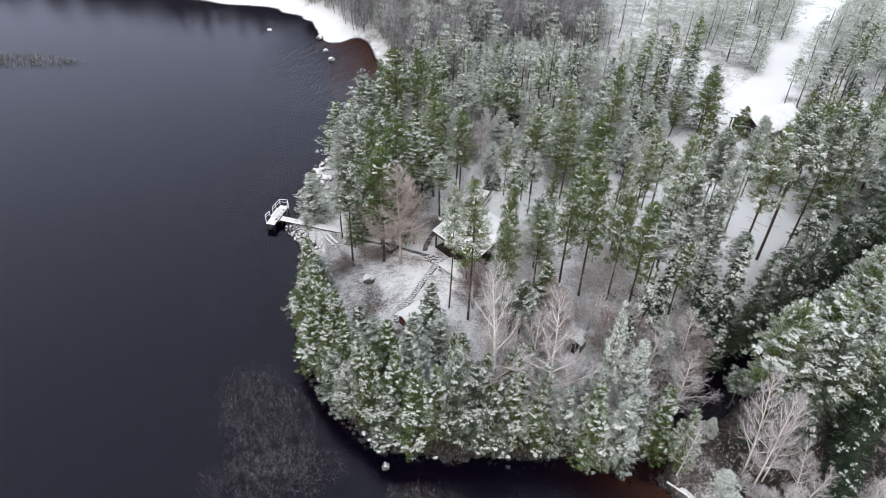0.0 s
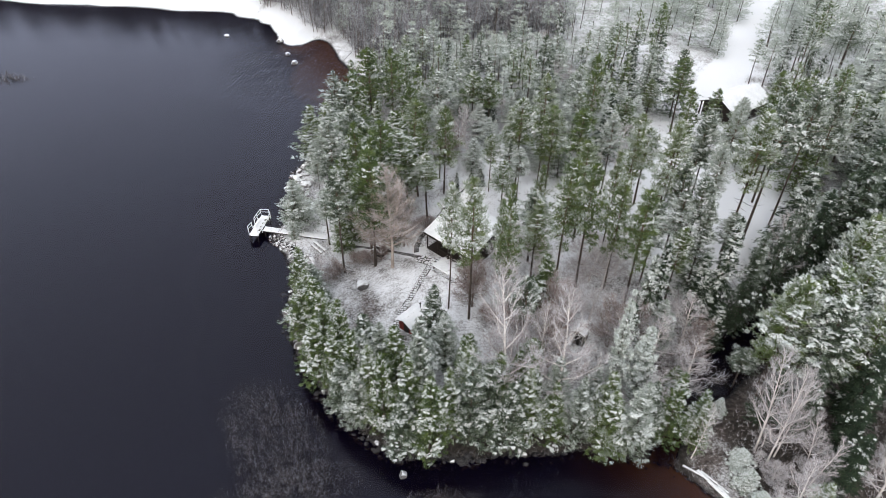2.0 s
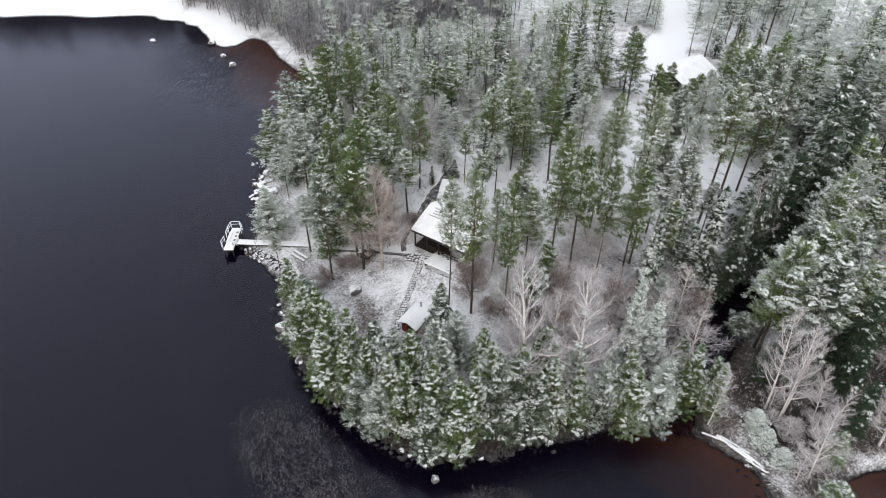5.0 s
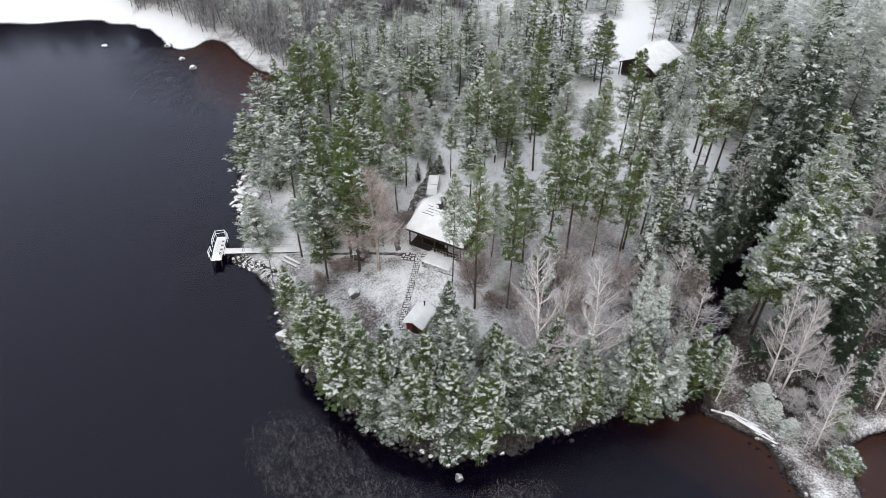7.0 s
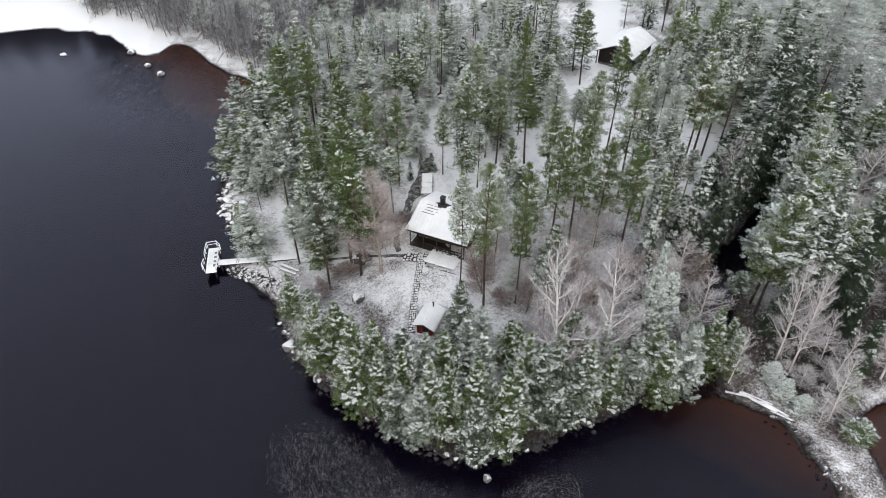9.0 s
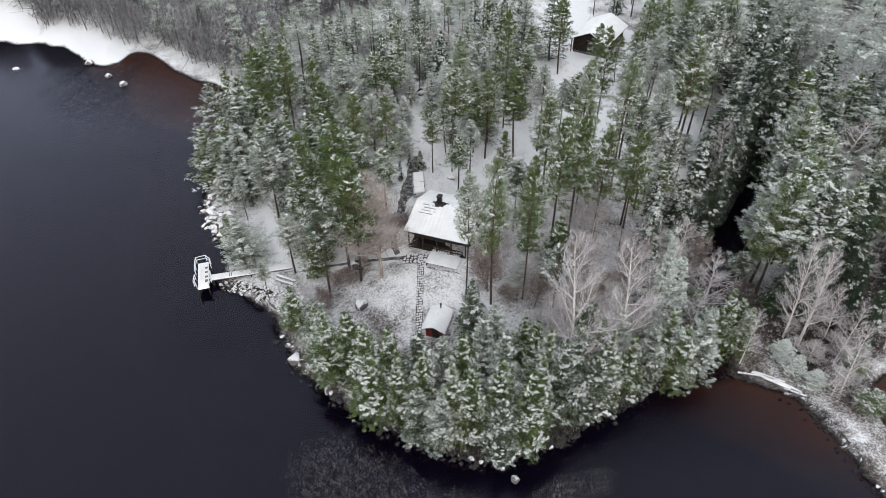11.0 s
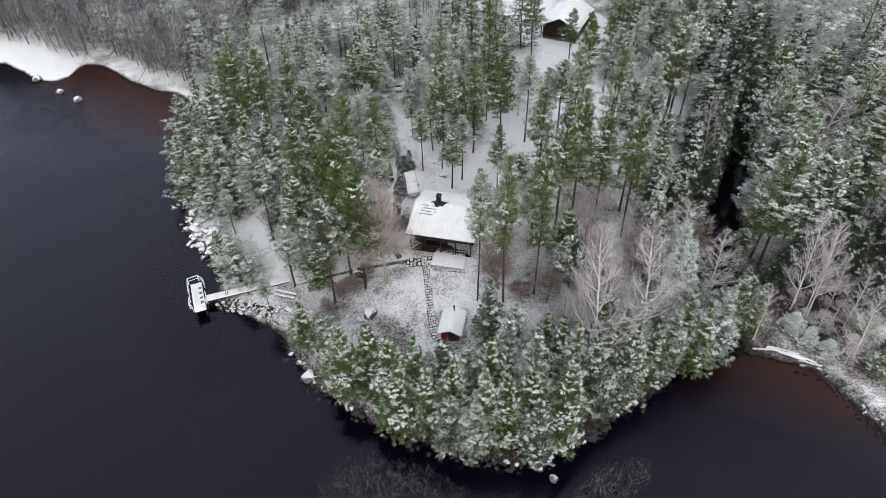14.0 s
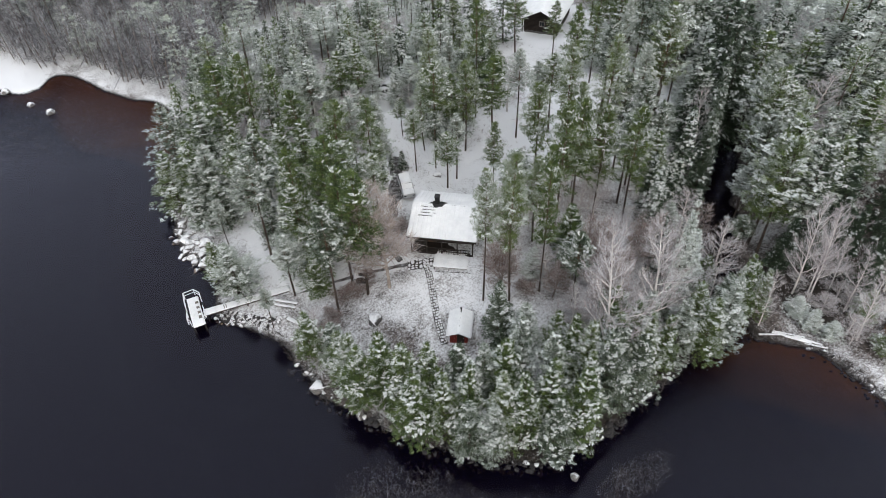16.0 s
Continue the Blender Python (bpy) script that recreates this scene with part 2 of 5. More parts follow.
def sandy(x, y):
    """Shallow sandy bottoms: the bay, the far cove and the pond behind the spit."""
    return 0.85 * np.exp(-((x - 22) ** 2 / 80 + (y - 31.5) ** 2 / 70)) + 1.5 * np.exp(-((x + 14) ** 2 / 190 + (y - 138) ** 2 / 420)) + np.exp(-((x - 36) ** 2 / 30 + (y - 25) ** 2 / 60))


def ground_at(x, y):
    x, y = np.asarray(x, float), np.asarray(y, float)
    d = shore(x, y)
    shelf = sandy(x, y)
    land = 0.32 * ease(d / 1.0) + 4.2 * ease(d / 29) + 0.12 * waves(x, y) * ease(d / 4) + 3.0 * ease((y - 95) / 110) * ease(d / 30)
    bed = -0.1 - np.clip(-d, 0, 12) * (0.45 - 0.4 * np.clip(shelf, 0, 1))
    h = np.where(d > 0, land, bed)
    c = to_line(x, y, CREEK, False)
    wide = np.where(x < 29, 0.6, np.where(x < 42, 2.0, 0.8))
    cut = -0.5 + 0.55 * ease((c - wide) / 0.8) + 4.4 * ease((c - wide - 0.5) / 12)
    return np.where(d > 0, np.minimum(h, cut), h)


def chart(fn, x0=-160.0, x1=182.0, y0=-12.0, y1=272.0, step=0.5):
    """A table of fn over the country, to look up single places quickly."""
    X, Y = np.meshgrid(np.arange(x0, x1, step), np.arange(y0, y1, step))
    T = fn(X, Y)

    def find(x, y):
        u, v = min(max((x - x0) / step, 0), T.shape[1] - 2.001), min(max((y - y0) / step, 0), T.shape[0] - 2.001)
        i, j = int(u), int(v)
        u, v = u - i, v - j
        return float((T[j, i] * (1 - u) + T[j, i + 1] * u) * (1 - v) + (T[j + 1, i] * (1 - u) + T[j + 1, i + 1] * u) * v)

    return find


ground_z = chart(ground_at)


# open places: yard, road, paths
ROAD = rounded([(56, 108), (61, 117), (70, 128), (85, 149), (108, 182), (150, 250)], closed=False)
DRIVE = rounded([(7, 78), (10, 88), (17, 100), (30, 112), (46, 113), (56, 110)], closed=False)
SHORE_PATH = rounded([(-9.5, 99), (-11, 92), (-12.5, 84), (-12.6, 77), (-7, 73), (0, 70.5)], closed=False)


def openness(x, y):
    o = ease((4.7 + 1.6 * ease((y - 150) / 40) - to_line(x, y, ROAD, False)) / 2.5)
    o = np.maximum(o, 0.4 * ease((1.7 - to_line(x, y, DRIVE, False)) / 1.2))
    o = np.maximum(o, 0.8 * ease((1.1 - to_line(x, y, SHORE_PATH, False)) / 0.7))
    o = np.maximum(o, ease((11.5 - np.hypot(x - 59.5, (y - 105) * 0.95)) / 4))
    o = np.maximum(o, 0.12 * ease((8 - np.hypot(x + 0.8, y - 62)) / 4))
    o = np.maximum(o, 0.6 * ease((13 - np.hypot((x - 40) * 0.8, y - 76)) / 5))
    far = ease((4.5 + 5 * ease((-34 - x) / 6) - np.abs(shore(x, y) - 3 - 5 * ease((-34 - x) / 6))) / 2) * ease((y - 148) / 8) * ease((-18 - x) / 6)
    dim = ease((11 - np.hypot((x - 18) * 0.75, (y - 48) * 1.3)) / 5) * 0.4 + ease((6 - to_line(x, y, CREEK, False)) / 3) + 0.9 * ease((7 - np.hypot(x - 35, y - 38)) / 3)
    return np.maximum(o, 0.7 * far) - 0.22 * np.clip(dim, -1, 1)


def snow_cover(x, y):
    """How white the floor is: open places, and the thin wood north and east of the cabin."""
    thin = ease((y - 56) / 16) * ease((x + 2) / 12) * ease((112 - y) / 12) * ease((66 - x) / 10)
    thin = np.maximum(thin, 0.5 * ease((y - 76) / 10) * ease((x + 12) / 6) * ease((70 - x) / 10))
    thin = np.maximum(thin, 0.6 * ease((y - 100) / 20))
    thin = np.maximum(thin, 0.6 * ease((shore(x, y) - 2.5) / 4) * ease((44 - x) / 6) * (1 - ease((x - 23) / 4) * ease((46 - y) / 4)) * (1 - 0.6 * ease((11 - np.hypot(x + 8.5, y - 63)) / 4)) * (1 - 0.4 * ease((9 - np.hypot(x + 2, y - 62)) / 4)))
    thin = np.maximum(thin, 0.55 * ease((-9 - x) / 4) * ease((y - 72) / 4) * ease((100 - y) / 6))
    o = openness(x, y)
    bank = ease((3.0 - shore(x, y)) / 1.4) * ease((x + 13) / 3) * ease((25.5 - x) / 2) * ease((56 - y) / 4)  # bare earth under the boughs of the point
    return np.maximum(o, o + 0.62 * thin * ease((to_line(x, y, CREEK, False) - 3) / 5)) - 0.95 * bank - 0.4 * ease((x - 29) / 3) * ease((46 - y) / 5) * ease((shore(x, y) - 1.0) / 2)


shore_d, open_d, creek_d = chart(shore), chart(openness), chart(lambda x, y: to_line(x, y, CREEK, False))


def mesh_of(name, verts, faces, mats, which=None):
    me = bpy.data.meshes.new(name)
    me.from_pydata(verts, [], faces)
    for m in mats:
        me.materials.append(m)
    if which is not None:
        me.polygons.foreach_set("material_index", np.asarray(which, np.int32))
    me.update()
    return me


def spread(lo, hi, step, far):
    """Even steps in the middle, and ever longer ones out to the horizon."""
    mid = list(np.arange(lo, hi + 0.01, step))
    a, b, s = [lo], [hi], step
    while b[-1] < far:
        s *= 1.35
        a.append(a[-1] - s), b.append(b[-1] + s)
    return np.array(a[:0:-1] + mid + b[1:])


def build_ground():
    gx, gy = spread(-32, 75, 0.6, 2600), spread(20, 160, 0.7, 2600)
    X, Y = np.meshgrid(gx, gy)
    Z = ground_at(X, Y)
    rough = np.random.default_rng(5).normal(0, 0.035, Z.shape)
    Z = Z + np.where(Z > 0.2, rough, 0)
    n, m = len(gx), len(gy)
    i = np.arange(n * m).reshape(m, n)
    quads = np.stack([i[:-1, :-1], i[:-1, 1:], i[1:, 1:], i[1:, :-1]], -1).reshape(-1, 4)
    me = mesh_of("ground", np.stack([X, Y, Z], -1).reshape(-1, 3).tolist(), quads.tolist(), [GROUND])
    me.polygons.foreach_set("use_smooth", np.ones(len(quads), bool))
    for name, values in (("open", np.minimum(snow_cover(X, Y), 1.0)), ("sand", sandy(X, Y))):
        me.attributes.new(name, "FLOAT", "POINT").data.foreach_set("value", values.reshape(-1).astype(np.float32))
    tagged(new("ground", me), "thinly snow-covered forest floor with dry grass", "ground", kind="structure")
    w = mesh_of("water", [(-3000, -3000, 0), (3000, -3000, 0), (3000, 3000, 0), (-3000, 3000, 0)], [(0, 1, 2, 3)], [WATER])
    tagged(new("water", w), "dark calm brownish lake water", "lake", kind="structure")


build_ground()


# ---- small mesh kit ----
def part(name, bm, material, parent, label=""):
    me = bpy.data.meshes.new(name)
    bm.to_mesh(me)
    bm.free()
    for m in material if isinstance(material, (list, tuple)) else [material]:
        me.materials.append(m)
    ob = new(name, me)
    ob.parent = parent
    return tagged(ob, label)


def thing(name, label, category, m, group="", kind=""):
    ob = new(name)
    ob.empty_display_size = 0.3
    ob.matrix_basis = m
    return tagged(ob, label, category, group, kind)


def box(bm, size, at=(0, 0, 0), turn=None, bevel=0.0):
    m = Matrix.Translation(at) @ (turn or Matrix()) @ Matrix.Diagonal((*size, 1))
    made = bmesh.ops.create_cube(bm, size=1.0, matrix=m)["verts"]
    if bevel:
        edges = list({e for v in made for e in v.link_edges})
        bmesh.ops.bevel(bm, geom=edges, offset=bevel, segments=1, affect="EDGES")
    return bm


def rod(bm, a, b, r, sides=6, r2=None):
    a, b = Vector(a), Vector(b)
    turn = (b - a).to_track_quat("Z", "Y").to_matrix().to_4x4()
    bmesh.ops.create_cone(bm, cap_ends=True, segments=sides, radius1=r, radius2=r if r2 is None else r2, depth=(b - a).length, matrix=Matrix.Translation((a + b) / 2) @ turn)
    return bm


class Heap:
    """Vertices, faces and material numbers of one mesh, gathered."""

    def __init__(self):
        self.v, self.f, self.k = [], [], []

    def face(self, pts, k=0):
        n = len(self.v)
        self.v.extend(tuple(p) for p in pts)
        self.f.append(tuple(range(n, n + len(pts))))
        self.k.append(k)

    def tube(self, pts, radii, sides=3, k=0):
        n = len(self.v)
        pts = [np.asarray(p, float) for p in pts]
        for i, (p, r) in enumerate(zip(pts, radii)):
            d = pts[min(i + 1, len(pts) - 1)] - pts[max(i - 1, 0)]
            d = d / (np.linalg.norm(d) + 1e-9)
            side = np.cross(d, (0.31, 0.2, 1.0) if abs(d[2]) < 0.9 else (1.0, 0.1, 0.0))
            side /= np.linalg.norm(side) + 1e-9
            over = np.cross(d, side)
            for s in range(sides):
                w = 2 * math.pi * s / sides
                self.v.append(tuple(p + r * (math.cos(w) * side + math.sin(w) * over)))
        for i in range(len(pts) - 1):
            for s in range(sides):
                t = (s + 1) % sides
                self.f.append((n + i * sides + s, n + i * sides + t, n + (i + 1) * sides + t, n + (i + 1) * sides + s))
                self.k.append(k)

    def mesh(self, name, mats):
        return mesh_of(name, self.v, self.f, mats, self.k)


# ---- trees ----
class Tufts:
    """Loose triangles and tubes of one crown, gathered."""

    def __init__(self):
        self.tri, self.kind, self.heap = [], [], Heap()

    def add(self, tris, k):
        self.tri.append(tris)
        self.kind.append(np.full(len(tris), k))

    def mesh(self, name, mats):
        h = self.heap
        v = np.array(h.v, float).reshape(-1, 3)
        if self.tri:
            t = np.concatenate(self.tri)
            faces = h.f + (np.arange(len(t) * 3).reshape(-1, 3) + len(v)).tolist()
            v = np.concatenate([v, t.reshape(-1, 3)])
            return mesh_of(name, v.tolist(), faces, mats, list(h.k) + np.concatenate(self.kind).tolist())
        return h.mesh(name, mats)


def unit(a):
    return a / (np.linalg.norm(a, axis=-1, keepdims=True) + 1e-9)


def fan(c, ahead, size, rng, n, wide, side_way, up, up_way, loose=0.2):
    """Pointed blades that fan out from about one point."""
    ahead = unit(np.asarray(ahead, float))
    side = unit(np.cross(ahead, (0, 0, 1.0)))
    d = unit(ahead * rng.uniform(0.25, 1.0, (n, 1)) + side * rng.normal(0, side_way, (n, 1)) + np.array([0, 0, 1.0]) * rng.normal(up, up_way, (n, 1)))
    w = unit(np.cross(d, (0, 0, 1.0)) + rng.normal(0, 0.35, (n, 3)))
    b = np.asarray(c) + rng.normal(0, loose * size, (n, 3)) * (1, 1, 0.6)
    long = size * rng.uniform(0.6, 1.3, (n, 1))
    half = size * rng.uniform(0.6, 1.3, (n, 1)) * wide
    return np.stack([b + w * half, b - w * half, b + d * long], 1)


def needles(p, ahead, face, size, rng, blades, wide, loose, splay):
    """Short needle sprays round many points at once; each blade lies about square to face."""
    n = len(p)
    k = n * blades
    p, ahead, face = (np.repeat(v, blades, 0) for v in (p, ahead, face))
    d = unit(ahead + rng.normal(0, splay, (k, 3)))
    w = unit(np.cross(d, face + rng.normal(0, 0.3, (k, 3))))
    b = p + rng.normal(0, loose, (k, 3)) * (1, 1, 0.5)
    long = size * rng.uniform(0.65, 1.35, (k, 1))
    return np.stack([b + w * long * wide, b - w * long * wide, b + d * long], 1)


def pillow(p, ahead, size, rng, lobes):
    """A lobed pad of snow on the end of a bough: broad blades spread like fingers, nearly level."""
    side = unit(np.cross(ahead, (0, 0, 1.0)))
    w = np.linspace(-1.3, 1.3, lobes)[:, None] + rng.normal(0, 0.15, (lobes, 1))
    d = unit(np.cos(w) * unit(ahead) + np.sin(w) * side + np.array([0, 0, 1.0]) * rng.normal(-0.16, 0.12, (lobes, 1)))
    across = unit(np.cross(d, (0, 0, 1.0)) + rng.normal(0, 0.14, (lobes, 3)))
    long = size * rng.uniform(0.7, 1.25, (lobes, 1))
    b = p - unit(ahead) * size * 0.25 + rng.normal(0, 0.1 * size, (lobes, 3)) * (1, 1, 0.5)
    mid, half = b + d * long * 0.62, across * long * rng.uniform(0.15, 0.24, (lobes, 1))
    return np.concatenate([np.stack([b, mid - half, mid + half], 1), np.stack([mid + half, mid - half, b + d * long - (0, 0, 0.06)], 1)])


def conifer(kind, seed, detail=1.0, snow=0.4, rime=0.6):
    """Trunk and crown of a conifer that is 10 m high; scaled where it is set."""
    rng = np.random.default_rng(seed)
    trunk, crown = Heap(), Tufts()
    bend = rng.normal(0, 0.12, 2)

    def stem(z):
        s = z / 10
        return np.array([bend[0] * math.sin(3 * s), bend[1] * math.sin(2.6 * s + 0.4), z])

    if kind == "broad":
        low, reach, thick, whorls = rng.uniform(3.0, 4.0), 2.0, 0.09, 16
    elif kind == "tall":
        low, reach, thick, whorls = rng.uniform(3.4, 4.6) + (1.3 if snow > 0.3 else 0), 1.6, 0.085, 15
    elif kind == "young":
        low, reach, thick, whorls = rng.uniform(0.4, 1.3), 1.75, 0.08, 17
    else:
        low, reach, thick, whorls = 0.5, 1.5, 0.09, 20
    whorls = max(8, int(whorls * min(1.0, detail) ** 0.3))
    thick *= 1.0 if detail > 0.3 else 0.5
    zs = np.linspace(-0.25, 9.7 if detail > 0.3 else low + 1.2, 8 if detail > 0.4 else 4)
    sides = 6 if detail > 0.4 else 4
    trunk.tube([stem(z) for z in zs], [thick * (1.05 - 0.09 * max(z, 0)) + 0.008 for z in zs], sides, 0)
    for i, z in enumerate(zs[:-1]):
        if kind == "tall" and z > 5:
            for j in range(sides):
                trunk.k[i * sides + j] = 1
    if kind == "tall" and detail > 0.4:
        for z in rng.uniform(1.8, low, 11):
            w = rng.uniform(0, 6.28)
            trunk.tube([stem(z), stem(z) + (math.cos(w) * 0.6, math.sin(w) * 0.6, -0.04)], [0.018, 0.004], 3, 0)
    if detail > 1:
        blades, size = 17, 1.0
    elif detail > 0.6:
        blades, size = 12, 1.2
    elif detail > 0.3:
        blades, size = 8, 1.5
    else:
        blades, size = 9, 1.4
    lop = rng.uniform(0, 6.28)
    for i in range(whorls):
        s = (i + rng.uniform(0, 0.6)) / whorls
        z = low + (9.75 - low) * s ** 0.95
        if kind in ("tall", "broad"):
            r = reach * (1 - s) ** 0.75 * (0.55 + 0.6 * min(1, s * 3.5)) * rng.uniform(0.8, 1.2) + 0.12
            lift, count = 0.0 + 0.75 * s, 5
        elif kind == "young":
            r = reach * (1 - s) ** 0.9 * (0.85 + 0.35 * min(1, s * 5)) * rng.uniform(0.88, 1.12) + 0.1
            lift, count = -0.08 + 0.75 * s, 6
        else:
            r = reach * (1 - s) ** 0.9 * rng.uniform(0.9, 1.1) + 0.1
            lift, count = -0.4 + 0.6 * s, 7
        start = rng.uniform(0, 6.28)
        for j in range(count):
            if rng.random() < (0.16 if kind == "tall" else 0.07):
                continue
            w = start + j * 6.283 / count + rng.normal(0, 0.28)
            far = r * rng.uniform(0.65, 1.22) * (1 + 0.18 * math.cos(w - lop))
            out = unit(np.array([math.cos(w), math.sin(w), lift + rng.normal(0, 0.1)]))
            across = np.array([-math.sin(w), math.cos(w), 0.0])
            lumps = noise.noise(Vector((math.cos(w) * 1.3, math.sin(w) * 1.3, z * 0.9 + seed * 7.3)))
            laden = 0.5 + 0.5 * lumps + rng.normal(0, 0.2) < (0.1 + 0.85 * snow) * (0.45 + 0.75 * min(1, 1.6 * s + 0.15))
            a = stem(z)
            if detail > 0.6:
                trunk.tube([a, a + out * far * 0.9], [0.024 * (1.2 - s), 0.005], 3, 1 if kind == "tall" else 0)
            n = max(2, int(round((2.4 + 4.4 * far) * min(detail, 1.2) ** 0.6)))
            f = 0.15 + 0.87 * ((np.arange(n) + rng.uniform(0, 0.9, n)) / n) ** 0.8
            broad = rng.uniform(-1, 1, n) * 0.36 * far * np.minimum(0.35 + f, 1.25 - 0.5 * f)
            sag = (0.1 * f * f - 0.14 * f) * far if kind != "spruce" else -0.22 * f * f * far
            p = a + out * far * f[:, None] + across * broad[:, None] + np.array([0, 0, 1.0]) * (sag + rng.normal(0, 0.05, n))[:, None]
            ahead = unit(out * 0.8 + across * (broad / (far * 0.3 + 0.1))[:, None] * 0.5 + (0, 0, 0.12 if kind != "spruce" else -0.1))
            face = unit(np.array([math.cos(w) * 0.45, math.sin(w) * 0.45, 1.0]) + rng.normal(0, 0.15, (n, 3)))
            length = (0.125 if kind == "tall" else 0.15) * size
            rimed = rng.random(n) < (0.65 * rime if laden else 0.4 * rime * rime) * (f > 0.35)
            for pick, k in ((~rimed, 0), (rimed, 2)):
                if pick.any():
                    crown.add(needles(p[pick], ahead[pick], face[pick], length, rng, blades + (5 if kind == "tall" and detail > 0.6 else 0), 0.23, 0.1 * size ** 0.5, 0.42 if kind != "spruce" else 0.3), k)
            if laden:
                pads = np.flatnonzero(f > 0.42)
                for t in pads[rng.random(len(pads)) < (0.42 + 0.42 * snow) * (1.0 if detail > 0.6 else 0.7 if detail > 0.3 else 0.35)]:
                    crown.add(pillow(p[t] + (0, 0, 0.075), ahead[t], rng.uniform(0.16, 0.31) * (0.75 if kind == "tall" else 1.0) * size ** 0.4, rng, 8 if detail > 1 else 6 if detail > 0.3 else 4), 1)
    top = np.repeat(stem(9.6)[None], 4, 0)
    crown.add(needles(top, np.repeat(np.array([[0.05, 0, 1.0]]), 4, 0), unit(rng.normal(0, 1, (4, 3))), 0.3, rng, 8, 0.12, 0.04, 0.35), 0)
    return trunk, crown


def bare_tree(seed, dense=1.0, spread_out=1.0, stems=1, fine=True):
    """A leafless tree 10 m high: straight trunk, rising limbs and a crown of fine frosted twigs."""
    rng = np.random.default_rng(seed)
    trunk, crown = Heap(), Tufts()
    high = np.array([0, 0, 1.0])

    def curve(a, d, long, bends, rise, shake):
        pts, way = [np.array(a, float)], np.array(d, float)
        for _ in range(bends):
            way = unit(way + rng.normal(0, shake, 3) + high * rise)
            pts.append(pts[-1] + way * long / bends)
        return np.array(pts)

    def on(pts, f):
        u = min(max(f, 0), 0.999) * (len(pts) - 1)
        i = int(u)
        return pts[i] + (pts[i + 1] - pts[i]) * (u - i), unit(pts[i + 1] - pts[i])

    for s in range(stems):
        w0 = rng.uniform(0, 6.28)
        lean = np.array([math.cos(w0) * 0.14, math.sin(w0) * 0.14, 1]) if stems > 1 else np.array([0.03, 0.02, 1.0])
        foot = (math.cos(w0) * 0.15 * (stems > 1), math.sin(w0) * 0.15 * (stems > 1), -0.2)
        stem = curve(foot, unit(lean), 9.4, 7, 0.03, 0.035)
        trunk.tube(stem, np.linspace(0.12 if stems == 1 else 0.09, 0.02, 8), 6, 0)
        limbs = int(20 * dense ** 0.5)
        for k in range(limbs):
            f = 0.2 + 0.78 * (k + rng.random()) / limbs
            q, along = on(stem, f)
            w = k * 2.4 + rng.normal(0, 0.35)
            open_out = (1.15 - 0.55 * f) * spread_out
            d = unit(np.array([math.cos(w) * open_out, math.sin(w) * open_out, 0.42 + 0.5 * f]))
            long = 3.7 * (1.12 - f) ** 0.8 * rng.uniform(0.7, 1.2)
            limb = curve(q, d, long, 5, 0.05, 0.1)
            trunk.tube(limb, np.linspace(0.047 * (1.2 - f) + 0.012, 0.012, 6), 4, 0)
            for m in range(int((5 + 3.2 * long) * dense)):
                g = rng.uniform(0.15, 1.0)
                q2, along2 = on(limb, g)
                side = unit(np.cross(along2, high))
                d2 = unit(along2 * 0.75 + side * rng.choice((-1, 1)) * rng.uniform(0.4, 0.9) + high * rng.uniform(-0.1, 0.35))
                l2 = (0.35 + 0.42 * long * (1.1 - g)) * rng.uniform(0.6, 1.15)
                twig = curve(q2, d2, l2, 2, 0.06, 0.12)
                crown.heap.tube(twig, (0.016, 0.012, 0.007), 3, 0)
                for h in (0.45, 0.95):
                    q3, along3 = on(twig, h)
                    crown.add(fan(q3, along3, l2 * 0.55 + 0.08, rng, 6 if fine else 2, 0.022, 0.55, 0.12, 0.35), 0)
    return trunk, crown


def sapling(seed):
    """A thin leafless stem with long upright twigs, 10 m high, for far thickets."""
    rng = np.random.default_rng(seed)
    trunk, crown = Heap(), Tufts()
    top = np.array([rng.normal(0, 0.7), rng.normal(0, 0.7), 9.6])
    trunk.tube([(0, 0, -0.2), top * 0.5 + rng.normal(0, 0.2, 3) * (1, 1, 0), top], [0.08, 0.05, 0.015], 3, 0)
    for f in np.linspace(0.15, 0.98, 34):
        w = rng.uniform(0, 6.28)
        crown.add(fan(top * f, (math.cos(w), math.sin(w), 0.35), 1.5 * (1.15 - f) + 0.35, rng, 5, 0.035, 0.7, 0.25, 0.45, 0.3), 0)
    return trunk, crown


MODELS = {}


def model(key, name, label, meshes, trunk_mats, crown_mats):
    """The pattern of one kind of tree, from which the others are copied; it is taken away at the end."""
    root = thing(name, label, "tree", Matrix())
    for n, heap, mats in (("trunk", meshes[0], trunk_mats), ("crown", meshes[1], crown_mats)):
        ob = new(n, heap.mesh(n, mats))
        ob.parent = root
    MODELS.setdefault(key, []).append(root)


